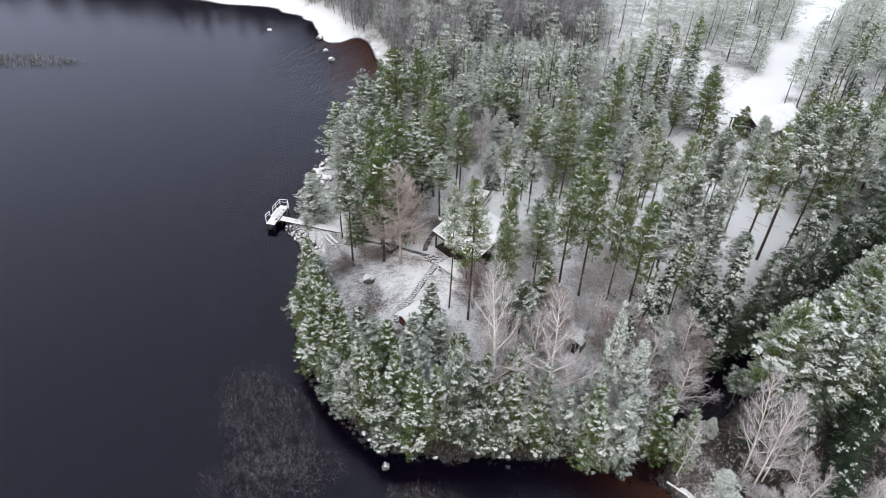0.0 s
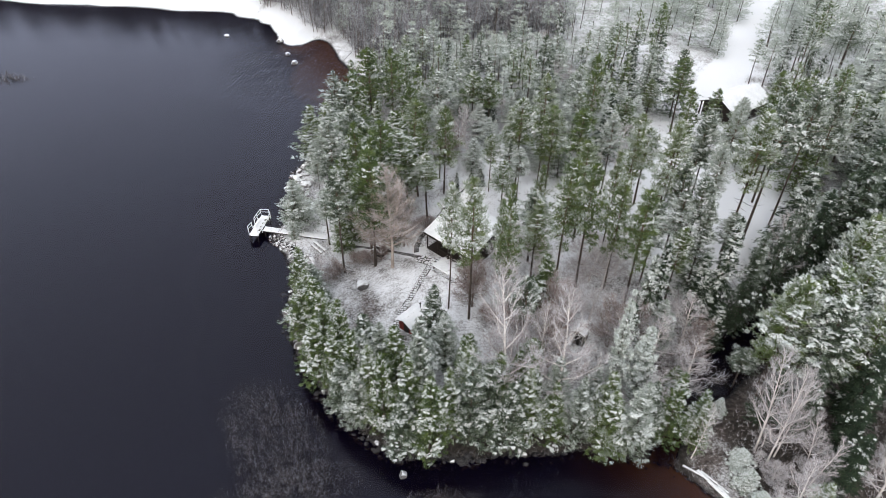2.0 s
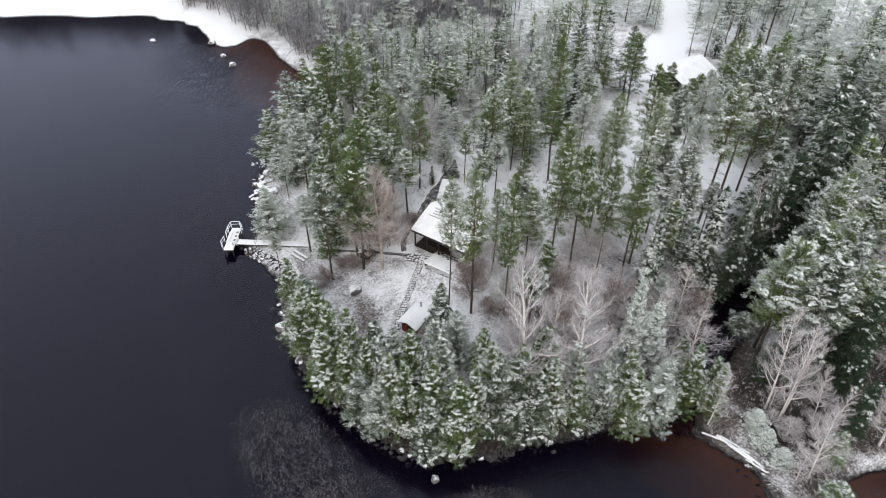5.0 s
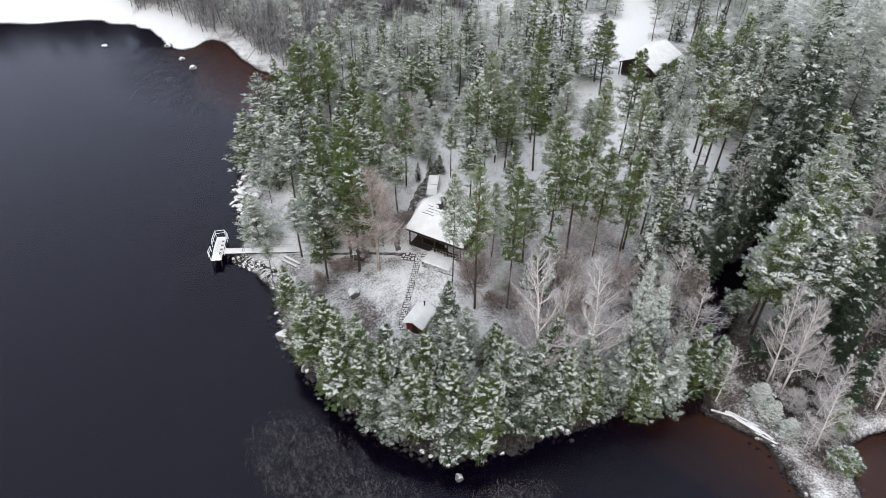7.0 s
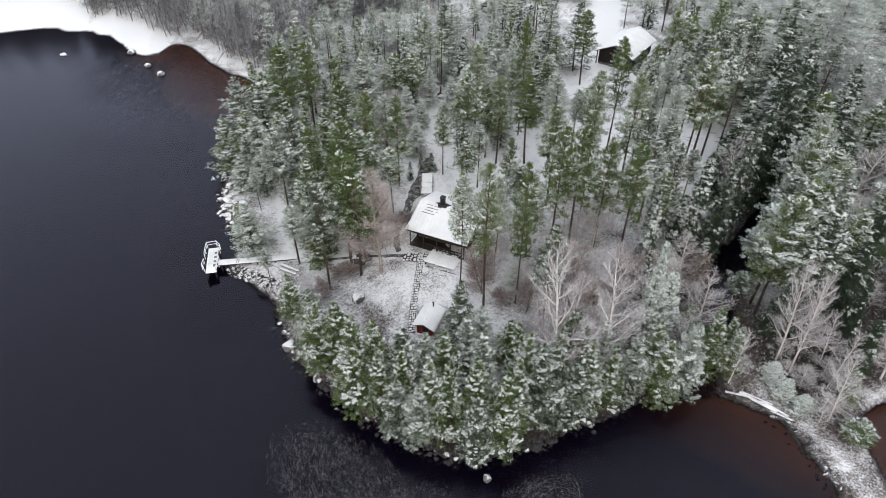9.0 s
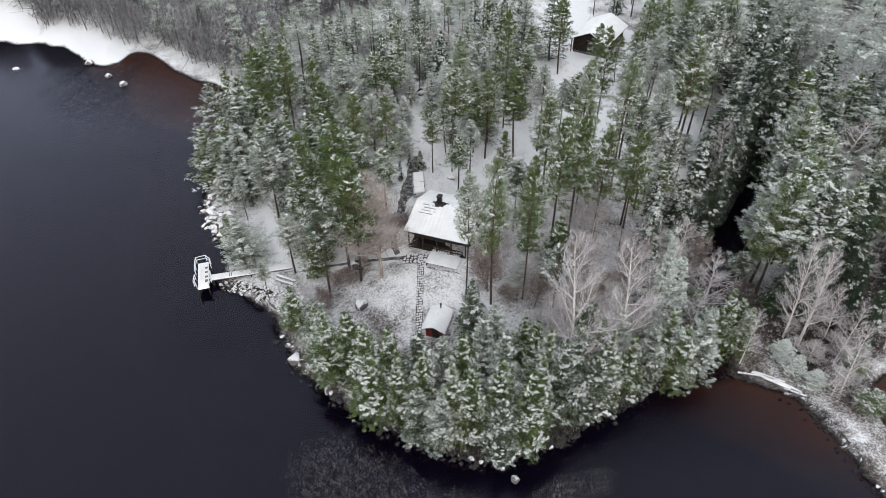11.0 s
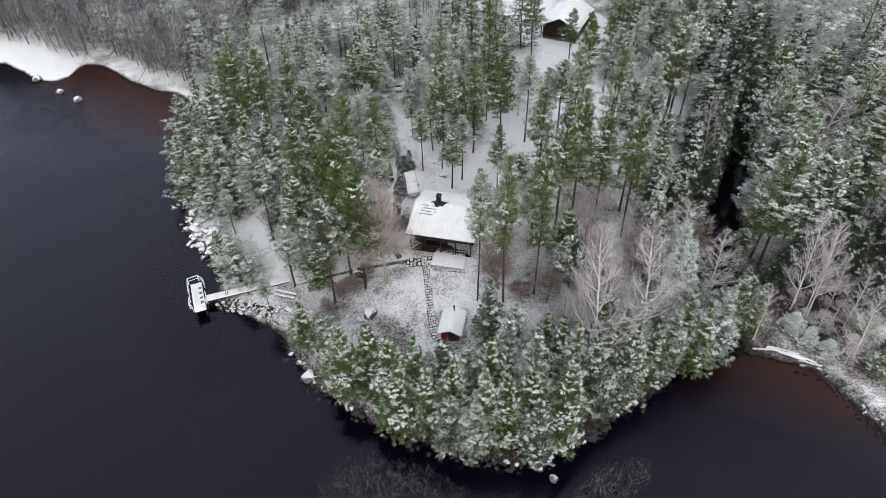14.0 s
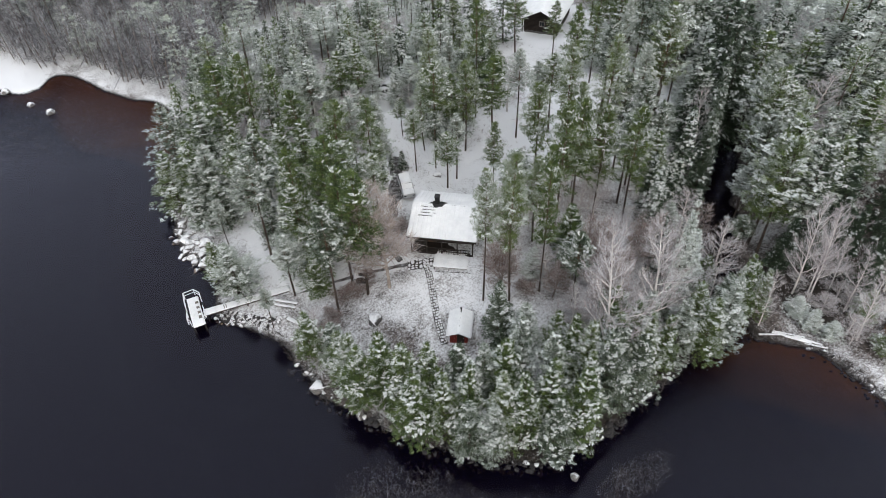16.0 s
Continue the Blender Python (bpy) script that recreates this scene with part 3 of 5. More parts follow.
for far, detail in (("", 1.35), ("_mid", 0.9), ("_far", 0.55)):
    for s in range(4):
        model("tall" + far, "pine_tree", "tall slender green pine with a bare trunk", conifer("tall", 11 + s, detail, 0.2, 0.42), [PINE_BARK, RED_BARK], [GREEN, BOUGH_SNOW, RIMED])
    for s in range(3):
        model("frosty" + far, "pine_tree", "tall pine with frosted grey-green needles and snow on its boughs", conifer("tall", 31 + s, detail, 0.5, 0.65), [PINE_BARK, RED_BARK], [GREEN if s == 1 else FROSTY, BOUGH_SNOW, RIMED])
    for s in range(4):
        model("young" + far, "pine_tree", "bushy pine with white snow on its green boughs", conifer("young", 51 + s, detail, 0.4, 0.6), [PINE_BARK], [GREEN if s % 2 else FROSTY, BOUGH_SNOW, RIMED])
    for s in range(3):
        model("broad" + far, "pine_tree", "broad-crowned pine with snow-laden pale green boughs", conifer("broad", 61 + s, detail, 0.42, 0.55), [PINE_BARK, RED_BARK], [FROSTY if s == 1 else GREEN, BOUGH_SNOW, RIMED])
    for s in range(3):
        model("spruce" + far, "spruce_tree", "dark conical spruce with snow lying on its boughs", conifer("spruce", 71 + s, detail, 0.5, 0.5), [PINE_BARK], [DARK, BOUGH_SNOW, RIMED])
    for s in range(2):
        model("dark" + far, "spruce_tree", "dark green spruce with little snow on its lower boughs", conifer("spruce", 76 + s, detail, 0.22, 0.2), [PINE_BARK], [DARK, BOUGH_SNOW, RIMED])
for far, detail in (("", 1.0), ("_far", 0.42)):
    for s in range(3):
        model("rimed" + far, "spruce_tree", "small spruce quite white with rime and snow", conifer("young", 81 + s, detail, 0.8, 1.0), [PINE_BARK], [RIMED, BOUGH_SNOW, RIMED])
for s in range(4):
    model("birch", "birch_tree", "leafless birch with pale bark and frosted twigs", bare_tree(91 + s), [BIRCH_BARK], [TWIGS])
for s in range(2):
    model("brown", "deciduous_tree", "leafless brown tree with a dense fan of frosted twigs", bare_tree(111 + s, 1.2, 0.8, 2), [GREY_BARK], [BROWN_TWIGS])

model("maple", "deciduous_tree", "leafless pale-limbed tree with frosted cream twigs", bare_tree(133, 1.7, 0.75), [PALE_BARK], [CREAM_TWIGS])
model("russet", "deciduous_tree", "leafless russet-twigged tree with a slim trunk", bare_tree(134, 1.5, 0.75), [GREY_BARK], [BROWN_TWIGS])

STOOD = []
tree_rng = random.Random(7)


def plant(key, x, y, high, wide=1.0, lean=0.0, to=0.0):
    """One tree of a kind, with its foot on the ground, this many metres high."""
    s = high / 10
    ring = "_far" if y > 103 or x > 58 else "_mid" if y > 76 or x > 40 else ""
    key = key + ring if key + ring in MODELS else key
    pattern = tree_rng.choice(MODELS[key])
    w = s ** 0.5 * wide * tree_rng.uniform(0.78, 1.22)
    m = pose(x, y, ground_z(x, y), 0, 0, to) @ pose(0, 0, 0, 0, lean, tree_rng.uniform(0, 360)) @ Matrix.Diagonal((w, w, s, 1))
    STOOD.append((x, y))
    return copy_thing(pattern, m)


def grove(key, spots, wide=1.0):
    """Trees of one kind at x, y with the height of the top above the lake."""
    for x, y, top in spots:
        plant(key, x, y, max(3.0, top - ground_z(x, y)), wide)


# west side, from the jetty to the far point
grove("tall", [(-6.3, 103, 19), (-2.6, 103, 19), (-7.4, 90.5, 14), (-5.9, 76.6, 17.6), (-8.2, 80.3, 18), (-4.6, 77.5, 19.5), (-6.2, 69.8, 19.5),
    (-6.5, 72.5, 18.5), (4.2, 83, 18.5), (0.5, 83.2, 19.5)], 1.4)
grove("frosty", [(-10.3, 69.5, 17), (3.9, 86.6, 17), (-11.8, 83.1, 17), (-8.9, 88.2, 16), (1.4, 77.8, 14), (-2.4, 79, 17), (-9.6, 77.6, 15)], 1.4)
grove("young", [(-10.5, 73.5, 8), (-9, 76.5, 11), (-10.6, 79, 12), (-3, 81, 13), (-1, 86.5, 13), (-6.5, 82.5, 12), (-10, 85.5, 11), (-3.5, 74.5, 9)], 1.3)
grove("frosty", [(-6.6, 86, 12.5), (-0.7, 101.2, 13.5), (1.7, 98, 13.9), (6.3, 115, 14.5), (14, 77.6, 14.5), (10.9, 82.5, 14.2), (13.4, 81.4, 13.5), (22.2, 93.3, 13),
    (14.8, 91.1, 10.7), (26.7, 94.6, 14.4), (34.3, 93.7, 13.7), (19, 110.8, 15.1), (31.6, 77.6, 17), (31.1, 80.1, 15)], 1.2)
grove("young", [(-12.6, 104, 10.8), (-11, 108.9, 10.9), (-14, 98, 9), (-13.5, 100.5, 11), (-15.5, 95.5, 7), (-18, 85.5, 6), (-16.2, 102, 10), (-13, 93.5, 8), (-9.5, 95.5, 10), (-12.4, 97, 12), (-10.5, 101.5, 14), (-9, 106, 14), (-12.5, 111, 12), (-5, 96.5, 13), (-3.5, 92, 12), (-9.4, 113, 13), (-6.5, 109, 14)], 1.5)
# before the far log house
grove("tall", [(48.7, 93.4, 15), (51.6, 91.1, 13), (56.5, 90.6, 19), (58.2, 88.7, 18), (44.8, 98.7, 18), (61.5, 92, 17), (65, 95, 17), (64, 98.5, 17), (62, 88, 19), (68.5, 93, 18), (72, 97, 17)], 1.25)
# round the cabin and behind it
grove("frosty", [(2.6, 59.2, 21.4)], 0.85)
grove("tall", [(4.7, 57.2, 23.2), (8.6, 56.4, 22.8)], 0.9)
grove("tall", [(15, 85.8, 16), (18.5, 84.2, 16), (13.3, 62.2, 16.5), (16.3, 61.5, 22.5), (18.8, 61.2, 22), (9.1, 63, 16.5), (26.9, 70.6, 23), (30, 66.4, 24),
    (26.3, 88, 23.5), (19.2, 82, 18.5), (23.7, 57.2, 21), (22.7, 65, 21), (22.2, 60.5, 20), (20.4, 69.6, 20), (16, 72.4, 15)], 1.08)
grove("frosty", [(36.2, 72, 22), (53, 84, 20), (44.1, 68.8, 26), (40, 66.4, 25), (49.5, 71.9, 25), (53, 72.3, 24), (41.2, 73.7, 23), (49.3, 77, 22), (37.4, 73.3, 21.5), (35.7, 66.1, 21), (33.1, 63.2, 18), (65.6, 109, 17),
    (36, 117, 16.5), (31.3, 65.2, 19)], 1.22)
grove("tall", [(36.4, 78.4, 22.4), (47.3, 83.8, 17.5)], 1.0)
# across the creek
grove("broad", [(36.8, 47, 17), (35.6, 45, 18), (39, 43, 17), (41, 47.5, 17), (43, 42.5, 16), (46, 49, 17), (47.8, 53.5, 19)], 1.25)
grove("dark", [(38.2, 56.6, 15), (41.6, 58, 17), (45, 60, 18), (48.2, 61.6, 17), (51.5, 63.8, 18), (55.4, 66.4, 17), (59.5, 70.5, 18)], 0.95)
grove("broad", [(43.4, 51.6, 15), (50, 55.6, 17), (54, 58.2, 17), (59, 62.5, 17)], 1.3)
grove("spruce", [(24.3, 53.5, 15), (27, 56.5, 14), (32.7, 57.6, 11), (21.6, 50.4, 11), ], 1.1)
grove("dark", [(55.5, 65.5, 20), (58, 67.8, 20), (61, 67, 19), (54.4, 63.2, 18), (58.8, 64.4, 18), (63, 70, 19)], 1.45)
grove("dark", [(37.5, 40.5, 10), (40, 37, 11), (43, 40.5, 13), (46, 35.5, 12), (38.6, 33.6, 9), (34.6, 41.6, 9), (48, 43, 15), (50, 38, 13)], 1.3)
grove("young", [(32.4, 27.4, 2.6), (35.2, 31.5, 5)], 1.6)
# the wooded point
grove("young", [(-12.8, 56.7, 11.5), (-12, 54.4, 11.5), (-14.6, 58.2, 9.5), (-10, 52.9, 11.5), (-7.3, 51.6, 10.4), (-5.7, 49.9, 10.8), (-4.1, 48.4, 11.5), (0.5, 54.4, 11.5), (-1.4, 49.2, 12),
    (2.7, 46.3, 12), (5, 42.6, 12), (8.7, 42, 11.3), (-6.8, 46, 11.5), (-5.6, 44.6, 12), (-3, 43.6, 12.5), (-1.7, 45, 14.2), (-1.1, 41.4, 11.8), (3, 42.2, 13.2), (6, 43.8, 11.8), (3.2, 44.6, 12)], 1.1)
grove("young", [(-8.6, 48.4, 11.5), (-10.6, 49.8, 10.7), (-14, 60.4, 9), (-12.6, 51.8, 10), (-7.6, 49.6, 10), (0.9, 42.6, 11.5), (1.4, 51.4, 10), (3.8, 49.2, 9), (9.4, 44.2, 10.7), (7, 41.5, 10), (12.4, 44.6, 9.8), (11.4, 41.6, 9.5),
    (14, 41.5, 10.3), (16.7, 39.9, 9.6), (17.2, 42.2, 9.8), (19.6, 39.7, 11.1), (23.4, 40.6, 11), (21.4, 41.4, 9), (26, 39.4, 8), (-14, 64.4, 7), (-14.4, 62.2, 8), (-8.2, 45.4, 8.5), (-3.6, 42, 8.5), (-9.8, 47.2, 8.5), (-11.6, 58.6, 7.5), (13.3, 57, 13)], 1.08)
grove("young", [(-15.6, 66.6, 8), (-17.6, 81, 8.6)], 1.45)
grove("frosty", [(-16.9, 73.4, 6.8), (-14.7, 89.8, 8.2)], 0.8)
grove("young", [(26.8, 41.2, 7.5), (26.2, 46.4, 5)], 1.15)
grove("frosty", [(74, 112.5, 17), (79, 118, 18), (84, 124.5, 18), (87, 119, 16)], 1.7)
grove("spruce", [(9.8, 84.3, 7.2), (8.6, 85.3, 6.8), (6.2, 83.4, 7.4)], 0.8)
# leafless trees
grove("birch", [(7.2, 45.6, 21.8)], 0.95)
grove("birch", [(12.4, 44, 19), (11.6, 49, 14), (24.6, 54.2, 11), (27.3, 46.2, 9.8), (7.6, 50.6, 9), (29.6, 52.6, 10), (22.8, 43.6, 8), (13.5, 55, 10), (3.5, 93, 13), (8, 95, 13), (45, 61.6, 14), (25, 49.6, 10)], 1.05)
grove("brown", [(13.6, 53, 13), (13.2, 50.6, 12), (20.6, 52.5, 11), (23, 50.6, 10), (30.2, 50.2, 8), (5.4, 59.6, 10), (9.2, 55, 9)], 0.9)
grove("frosty", [(10.2, 47.4, 9.5), (10.4, 53, 13), (26.6, 60.4, 17), (29.2, 58, 15), (13.6, 66, 15)], 1.3)
grove("young", [(16.8, 45.2, 7.5), (8.6, 46.4, 9), (26.4, 52.8, 9)], 1.1)
grove("rimed", [(18.9, 46, 17)], 0.72)
grove("rimed", [ (22.4, 46.8, 11), (14.2, 58.4, 10), (9.4, 58.2, 8)], 1.0)
grove("maple", [(-3.9, 68.5, 17.2)], 1.4)
grove("russet", [(-5, 71.6, 15), (-2.2, 72.6, 12)], 1.2)
grove("brown", [(5.6, 58.9, 10.5), (6, 91, 12)], 1.1)
for x, y in ((-11.7, 68.7), (-11.1, 69.6), (-5.6, 71), (-6.8, 70.6), (-12.6, 67.8), (7.5, 57.2), (-9, 71.5), (2, 74.5), (1, 76)):
    plant("brown", x, y, tree_rng.uniform(1.8, 2.8), 1.15)
for x, y, high, lean, to in ((32.5, 36.5, 14.2, 2, -30), (32.2, 38.3, 15.4, 3, -40), (33.6, 37.2, 12.5, 5, -20), (25.6, 38.3, 8.2, 8, -50), (36.4, 36, 9, 8, -60), (31.6, 30.2, 10.6, 6, -60), (34.5, 33.2, 8, 12, -30)):
    plant("birch", x, y, high, 0.72, lean, to)

# low frosted brush among the bare trees and on the bank by the creek's mouth
for x0, x1, y0, y1, low, count in ((6, 31, 44, 58, 1.8, 26), (6, 26, 48, 66, 4.2, 34), (29, 40, 27, 42, 1.8, 12), (-16, -12, 60, 70, 1.8, 5)):
    for _ in range(count):
        x, y = tree_rng.uniform(x0, x1), tree_rng.uniform(y0, y1)
        if shore_d(x, y) > 0.8 and creek_d(x, y) > 2.0 and not (14.6 < x < 19.8 and 46 < y < 56):
            plant("birch", x, y, low * tree_rng.uniform(1.0, 2.0), 1.2)


# ---- trees that fill the woods ----
def free(x, y, gap):
    return all((x - a) ** 2 + (y - b) ** 2 > gap * gap for a, b in STOOD)


def clear_of(x, y):
    return shore_d(x, y) > 1.0 and open_d(x, y) < 0.25 and creek_d(x, y) > 2.4 and not (abs(x - 58.5) < 11 and abs(y - 104) < 11) and np.hypot(x - 79, y - 112) > 7


def fill(x0, x1, y0, y1, count, kinds, lo, hi, gap, wide=1.35):
    tries = made = 0
    while made < count and tries < count * 12:
        tries += 1
        x, y = tree_rng.uniform(x0, x1), tree_rng.uniform(y0, y1)
        if free(x, y, gap) and clear_of(x, y) and not by_house(x, y):
            kind, high = tree_rng.choice(kinds), tree_rng.uniform(lo, hi)
            plant(kind, x, y, high * (0.62 if kind == "birch" else 1.0), wide)
            made += 1


def by_house(x, y):
    return abs((x - 5.9) * 0.68 - (y - 70) * 0.73) < 6 and abs((x - 5.9) * 0.73 + (y - 70) * 0.68) < 7 or math.hypot(x - 7.5, y - 80) < 4.5 or math.hypot(x + 1, y - 62) < 6.5


fill(-13, 2, 73, 100, 15, ("tall", "frosty", "young", "frosty", "birch"), 7, 14, 2.0)
fill(9, 36, 55, 93, 9, ("frosty", "tall", "young", "birch", "frosty"), 7, 15, 2.3)
fill(-14, 6, 98, 126, 20, ("tall", "frosty", "frosty", "young", "birch"), 8, 14, 2.2)
fill(4, 36, 90, 130, 62, ("frosty", "frosty", "young", "birch", "spruce"), 6, 13, 2.3)
fill(34, 48, 62, 84, 3, ("tall", "frosty", "frosty"), 10, 17, 3.0)
fill(30, 52, 28, 58, 16, ("birch", "frosty", "spruce", "young", "birch"), 5, 16, 2.6)
fill(46, 80, 36, 80, 34, ("dark", "frosty", "birch", "young", "young", "spruce"), 8, 19, 3.0, 1.75)
fill(62, 84, 76, 98, 16, ("spruce", "frosty", "frosty", "young"), 8, 15, 2.6, 1.6)
fill(66, 98, 92, 128, 14, ("frosty", "young", "spruce"), 8, 15, 2.8)
fill(30, 52, 98, 128, 16, ("frosty", "young", "spruce", "tall"), 8, 15, 2.6)


fill(6, 38, 84, 128, 48, ("rimed",), 4, 9, 1.6, 1.4)
fill(48, 86, 50, 100, 12, ("rimed",), 6, 13, 2.4, 1.5)
fill(62, 104, 116, 165, 26, ("rimed",), 6, 12, 2.6, 1.6)
fill(28, 48, 28, 46, 5, ("rimed",), 2, 4, 1.8, 1.2)


# ---- the far woods ----
def arrays(pair):
    """A model's trunk and crown as plain arrays, for joining."""
    out = []
    for heap, shift in ((pair[0], 0), (pair[1].heap, 2)):
        v = np.array(heap.v, float).reshape(-1, 3)
        for face, k in zip(heap.f, heap.k):
            if len(face) == 4:
                out.append((v[[face[0], face[1], face[2]]], min(k, 0) + shift))
                out.append((v[[face[0], face[2], face[3]]], min(k, 0) + shift))
            else:
                out.append((v[list(face)], min(k, 0) + shift))
    tris = [t for t, _ in out]
    kinds = [k for _, k in out]
    for t, k in zip(pair[1].tri, pair[1].kind):
        tris.extend(t)
        kinds.extend(k + 2)
    return np.array(tris), np.array(kinds)


def woods(name, label, pairs, mats, spots, lo, hi, wide, seed):
    """Many far trees of a kind in one mesh."""
    rng = np.random.default_rng(seed)
    kits = [arrays(p) for p in pairs]
    vs, ks = [], []
    for x, y in spots:
        t, k = kits[rng.integers(len(kits))]
        h = rng.uniform(lo, hi) / 10
        w, a = h ** 0.5 * wide * rng.uniform(0.85, 1.2), rng.uniform(0, 6.28)
        turn = np.array([[math.cos(a) * w, -math.sin(a) * w, 0], [math.sin(a) * w, math.cos(a) * w, 0], [0, 0, h]])
        vs.append(t @ turn.T + (x, y, ground_z(x, y)))
        ks.append(k)
    v = np.concatenate(vs).reshape(-1, 3)
    me = bpy.data.meshes.new(name)
    me.vertices.add(len(v))
    me.vertices.foreach_set("co", v.astype(np.float32).ravel())
    n = len(v) // 3
    me.loops.add(len(v))
    me.loops.foreach_set("vertex_index", np.arange(len(v), dtype=np.int32))
    me.polygons.add(n)
    me.polygons.foreach_set("loop_start", np.arange(0, len(v), 3, dtype=np.int32))
    for m in mats:
        me.materials.append(m)
    me.polygons.foreach_set("material_index", np.concatenate(ks).astype(np.int32))
    me.update(calc_edges=True)
    me.validate()
    return tagged(new(name, me), label, "woods", kind="stuff")


def scatter(n, gap, seed, inside_of):
    """Spots in the far country, not too close to one another."""
    rng = np.random.default_rng(seed)
    cells, spots = {}, []
    for _ in range(n * 90):
        x, y = rng.uniform(-150, 170), rng.uniform(0, 265)
        c = (int(x // gap), int(y // gap))
        if c in cells or not inside_of(x, y) or not clear_of(x, y):
            continue
        cells[c] = 1
        spots.append((x, y))
        if len(spots) == n:
            break
    return spots


def far_north(x, y):
    return 126 < y < 220 and -20 < x < 42 + (y - 126) * 1.2 or (y > 98 and 78 < x < 160)


def far_east(x, y):
    return 66 < x < 150 and 18 < y < 110 or (52 < x < 80 and 18 < y < 42)


def far_bank(x, y):
    return (-75 < x < 6 or x < 40 and y > 142) and 128 < y < 232 and shore_d(x, y) > 3.5 + 12 * ease((-35 - x) / 6)


woods("far_pine_woods", "distant mixed pine woods whitened by frost", [conifer("young" if s % 3 else "tall", 201 + s, 0.16, 0.36, 0.65) for s in range(3)], [PINE_BARK, RED_BARK, GREEN, BOUGH_SNOW, RIMED], scatter(560, 3.0, 3, far_north), 7, 16, 1.6, 1)
woods("far_spruce_woods", "distant dark spruce woods with snowy boughs", [conifer("spruce" if s < 2 else "young", 211 + s, 0.16, 0.55, 0.9) for s in range(4)], [PINE_BARK, RED_BARK, DARK, BOUGH_SNOW, RIMED], scatter(260, 3.2, 4, far_east), 9, 17, 1.9, 2)
woods("frosted_thicket", "leafless thicket grey with frost on the far bank", [sapling(221 + s) for s in range(5)], [GREY_BARK, GREY_BARK, THICKET, THICKET], scatter(2500, 1.35, 5, far_bank), 7, 13, 1.35, 3)

for trees in MODELS.values():
    for root in trees:
        for ob in list(root.children_recursive) + [root]:
            bpy.data.objects.remove(ob)


# ---- stones ----
def stone_mesh(seed, material, flat=0.72):
    """A broken, angular stone with worn edges."""
    rng = np.random.default_rng(seed)
    bm = bmesh.new()
    for p in unit(rng.normal(0, 1, (17, 3))) * rng.uniform(0.85, 1.15, (17, 1)):
        bm.verts.new((p[0], p[1] * 0.88, p[2] * flat))
    hull = bmesh.ops.convex_hull(bm, input=bm.verts)
    bmesh.ops.delete(bm, geom=[v for v in hull["geom_interior"] if isinstance(v, bmesh.types.BMVert)], context="VERTS")
    bmesh.ops.bevel(bm, geom=list(bm.edges), offset=0.08, segments=1, affect="EDGES")
    me = bpy.data.meshes.new("stone")
    bm.to_mesh(me)
    bm.free()
    me.materials.append(material)
    return me


STONES = {m.name: [stone_mesh(s + 1, m) for s in range(7)] for m in (ROCK, WET_ROCK, WHITE_ROCK)}
stone_rng = random.Random(3)


def stone(name, label, x, y, size, material, group="", sink=0.25, z=None, even=False):
    ob = new(name, stone_mesh(23, material, 0.92) if even else stone_rng.choice(STONES[material.name]))
    g = max(ground_z(x, y), -0.25) if z is None else z
    a, b, c = (size * (1.0 if even else stone_rng.uniform(0.8, 1.25)) for _ in range(3))
    ob.matrix_basis = pose(x, y, g + size * (0.7 - sink) * 0.6, stone_rng.uniform(-12, 12), stone_rng.uniform(-12, 12), stone_rng.uniform(0, 360)) @ Matrix.Diagonal((a, b, c, 1))
    return tagged(ob, label, "rock", group)


stone("boulder", "large grey boulder capped with snow in the clearing", -8.0, 65.7, 1.1, ROCK)
stone("boulder", "snow-covered boulder beside the parking place", 12.3, 79.8, 0.75, WHITE_ROCK)
stone("boulder", "pale round boulder with a snow cap standing in the water", -3.9, 38.9, 0.55, WHITE_ROCK, z=-0.05, even=True)
stone("boulder", "large snow-covered boulder at the waterline", -17.3, 62.9, 0.95, WHITE_ROCK, z=0.0)
stone("boulder", "snow-covered boulder at the waterline", -15.5, 57.3, 0.75, WHITE_ROCK, z=0.0)
stone("boulder", "snow-covered boulder at the waterline", -16, 60.5, 0.55, WHITE_ROCK, z=0.0)
for x, y, s in ((-27.6, 156, 1.2), (-25.2, 148.3, 0.7), (-23.2, 143.2, 0.75), (-40.7, 160.3, 0.8)):
    stone("lake_rock", "snow-capped rock standing in the lake", x, y, s, WHITE_ROCK, "rocks in the lake", z=-0.05)
for _ in range(64):
    stone("bank_rock", "snow-covered rock on the steep bank", stone_rng.uniform(-20.2, -16.5), stone_rng.uniform(88.5, 98.5), stone_rng.uniform(0.22, 0.85), stone_rng.choice([WHITE_ROCK, WHITE_ROCK, ROCK]), "rocks on the west bank")
for _ in range(170):
    f = stone_rng.uniform(0, 1.35)
    stone("pier_rock", "snowy stone of the heap beneath the jetty", -21.2 + 4.2 * f + stone_rng.uniform(-0.8, 0.8), 79.2 - 4.2 * f + stone_rng.uniform(-0.8, 0.8), stone_rng.uniform(0.12, 0.34), stone_rng.choice([WHITE_ROCK, WHITE_ROCK, ROCK, WET_ROCK]), "stones under the jetty")


def along_shore(x0, x1, y0, y1, count, lo, hi, mats, group):
    made = 0
    for _ in range(count * 60):
        x, y = stone_rng.uniform(x0, x1), stone_rng.uniform(y0, y1)
        d = shore_d(x, y)
        if -0.9 < d < 0.55:
            stone("shore_stone", "dark wet stone along the waterline", x, y, stone_rng.uniform(lo, hi), stone_rng.choice(mats) if d > 0.05 else WET_ROCK, group)
            made += 1
            if made == count:
                return


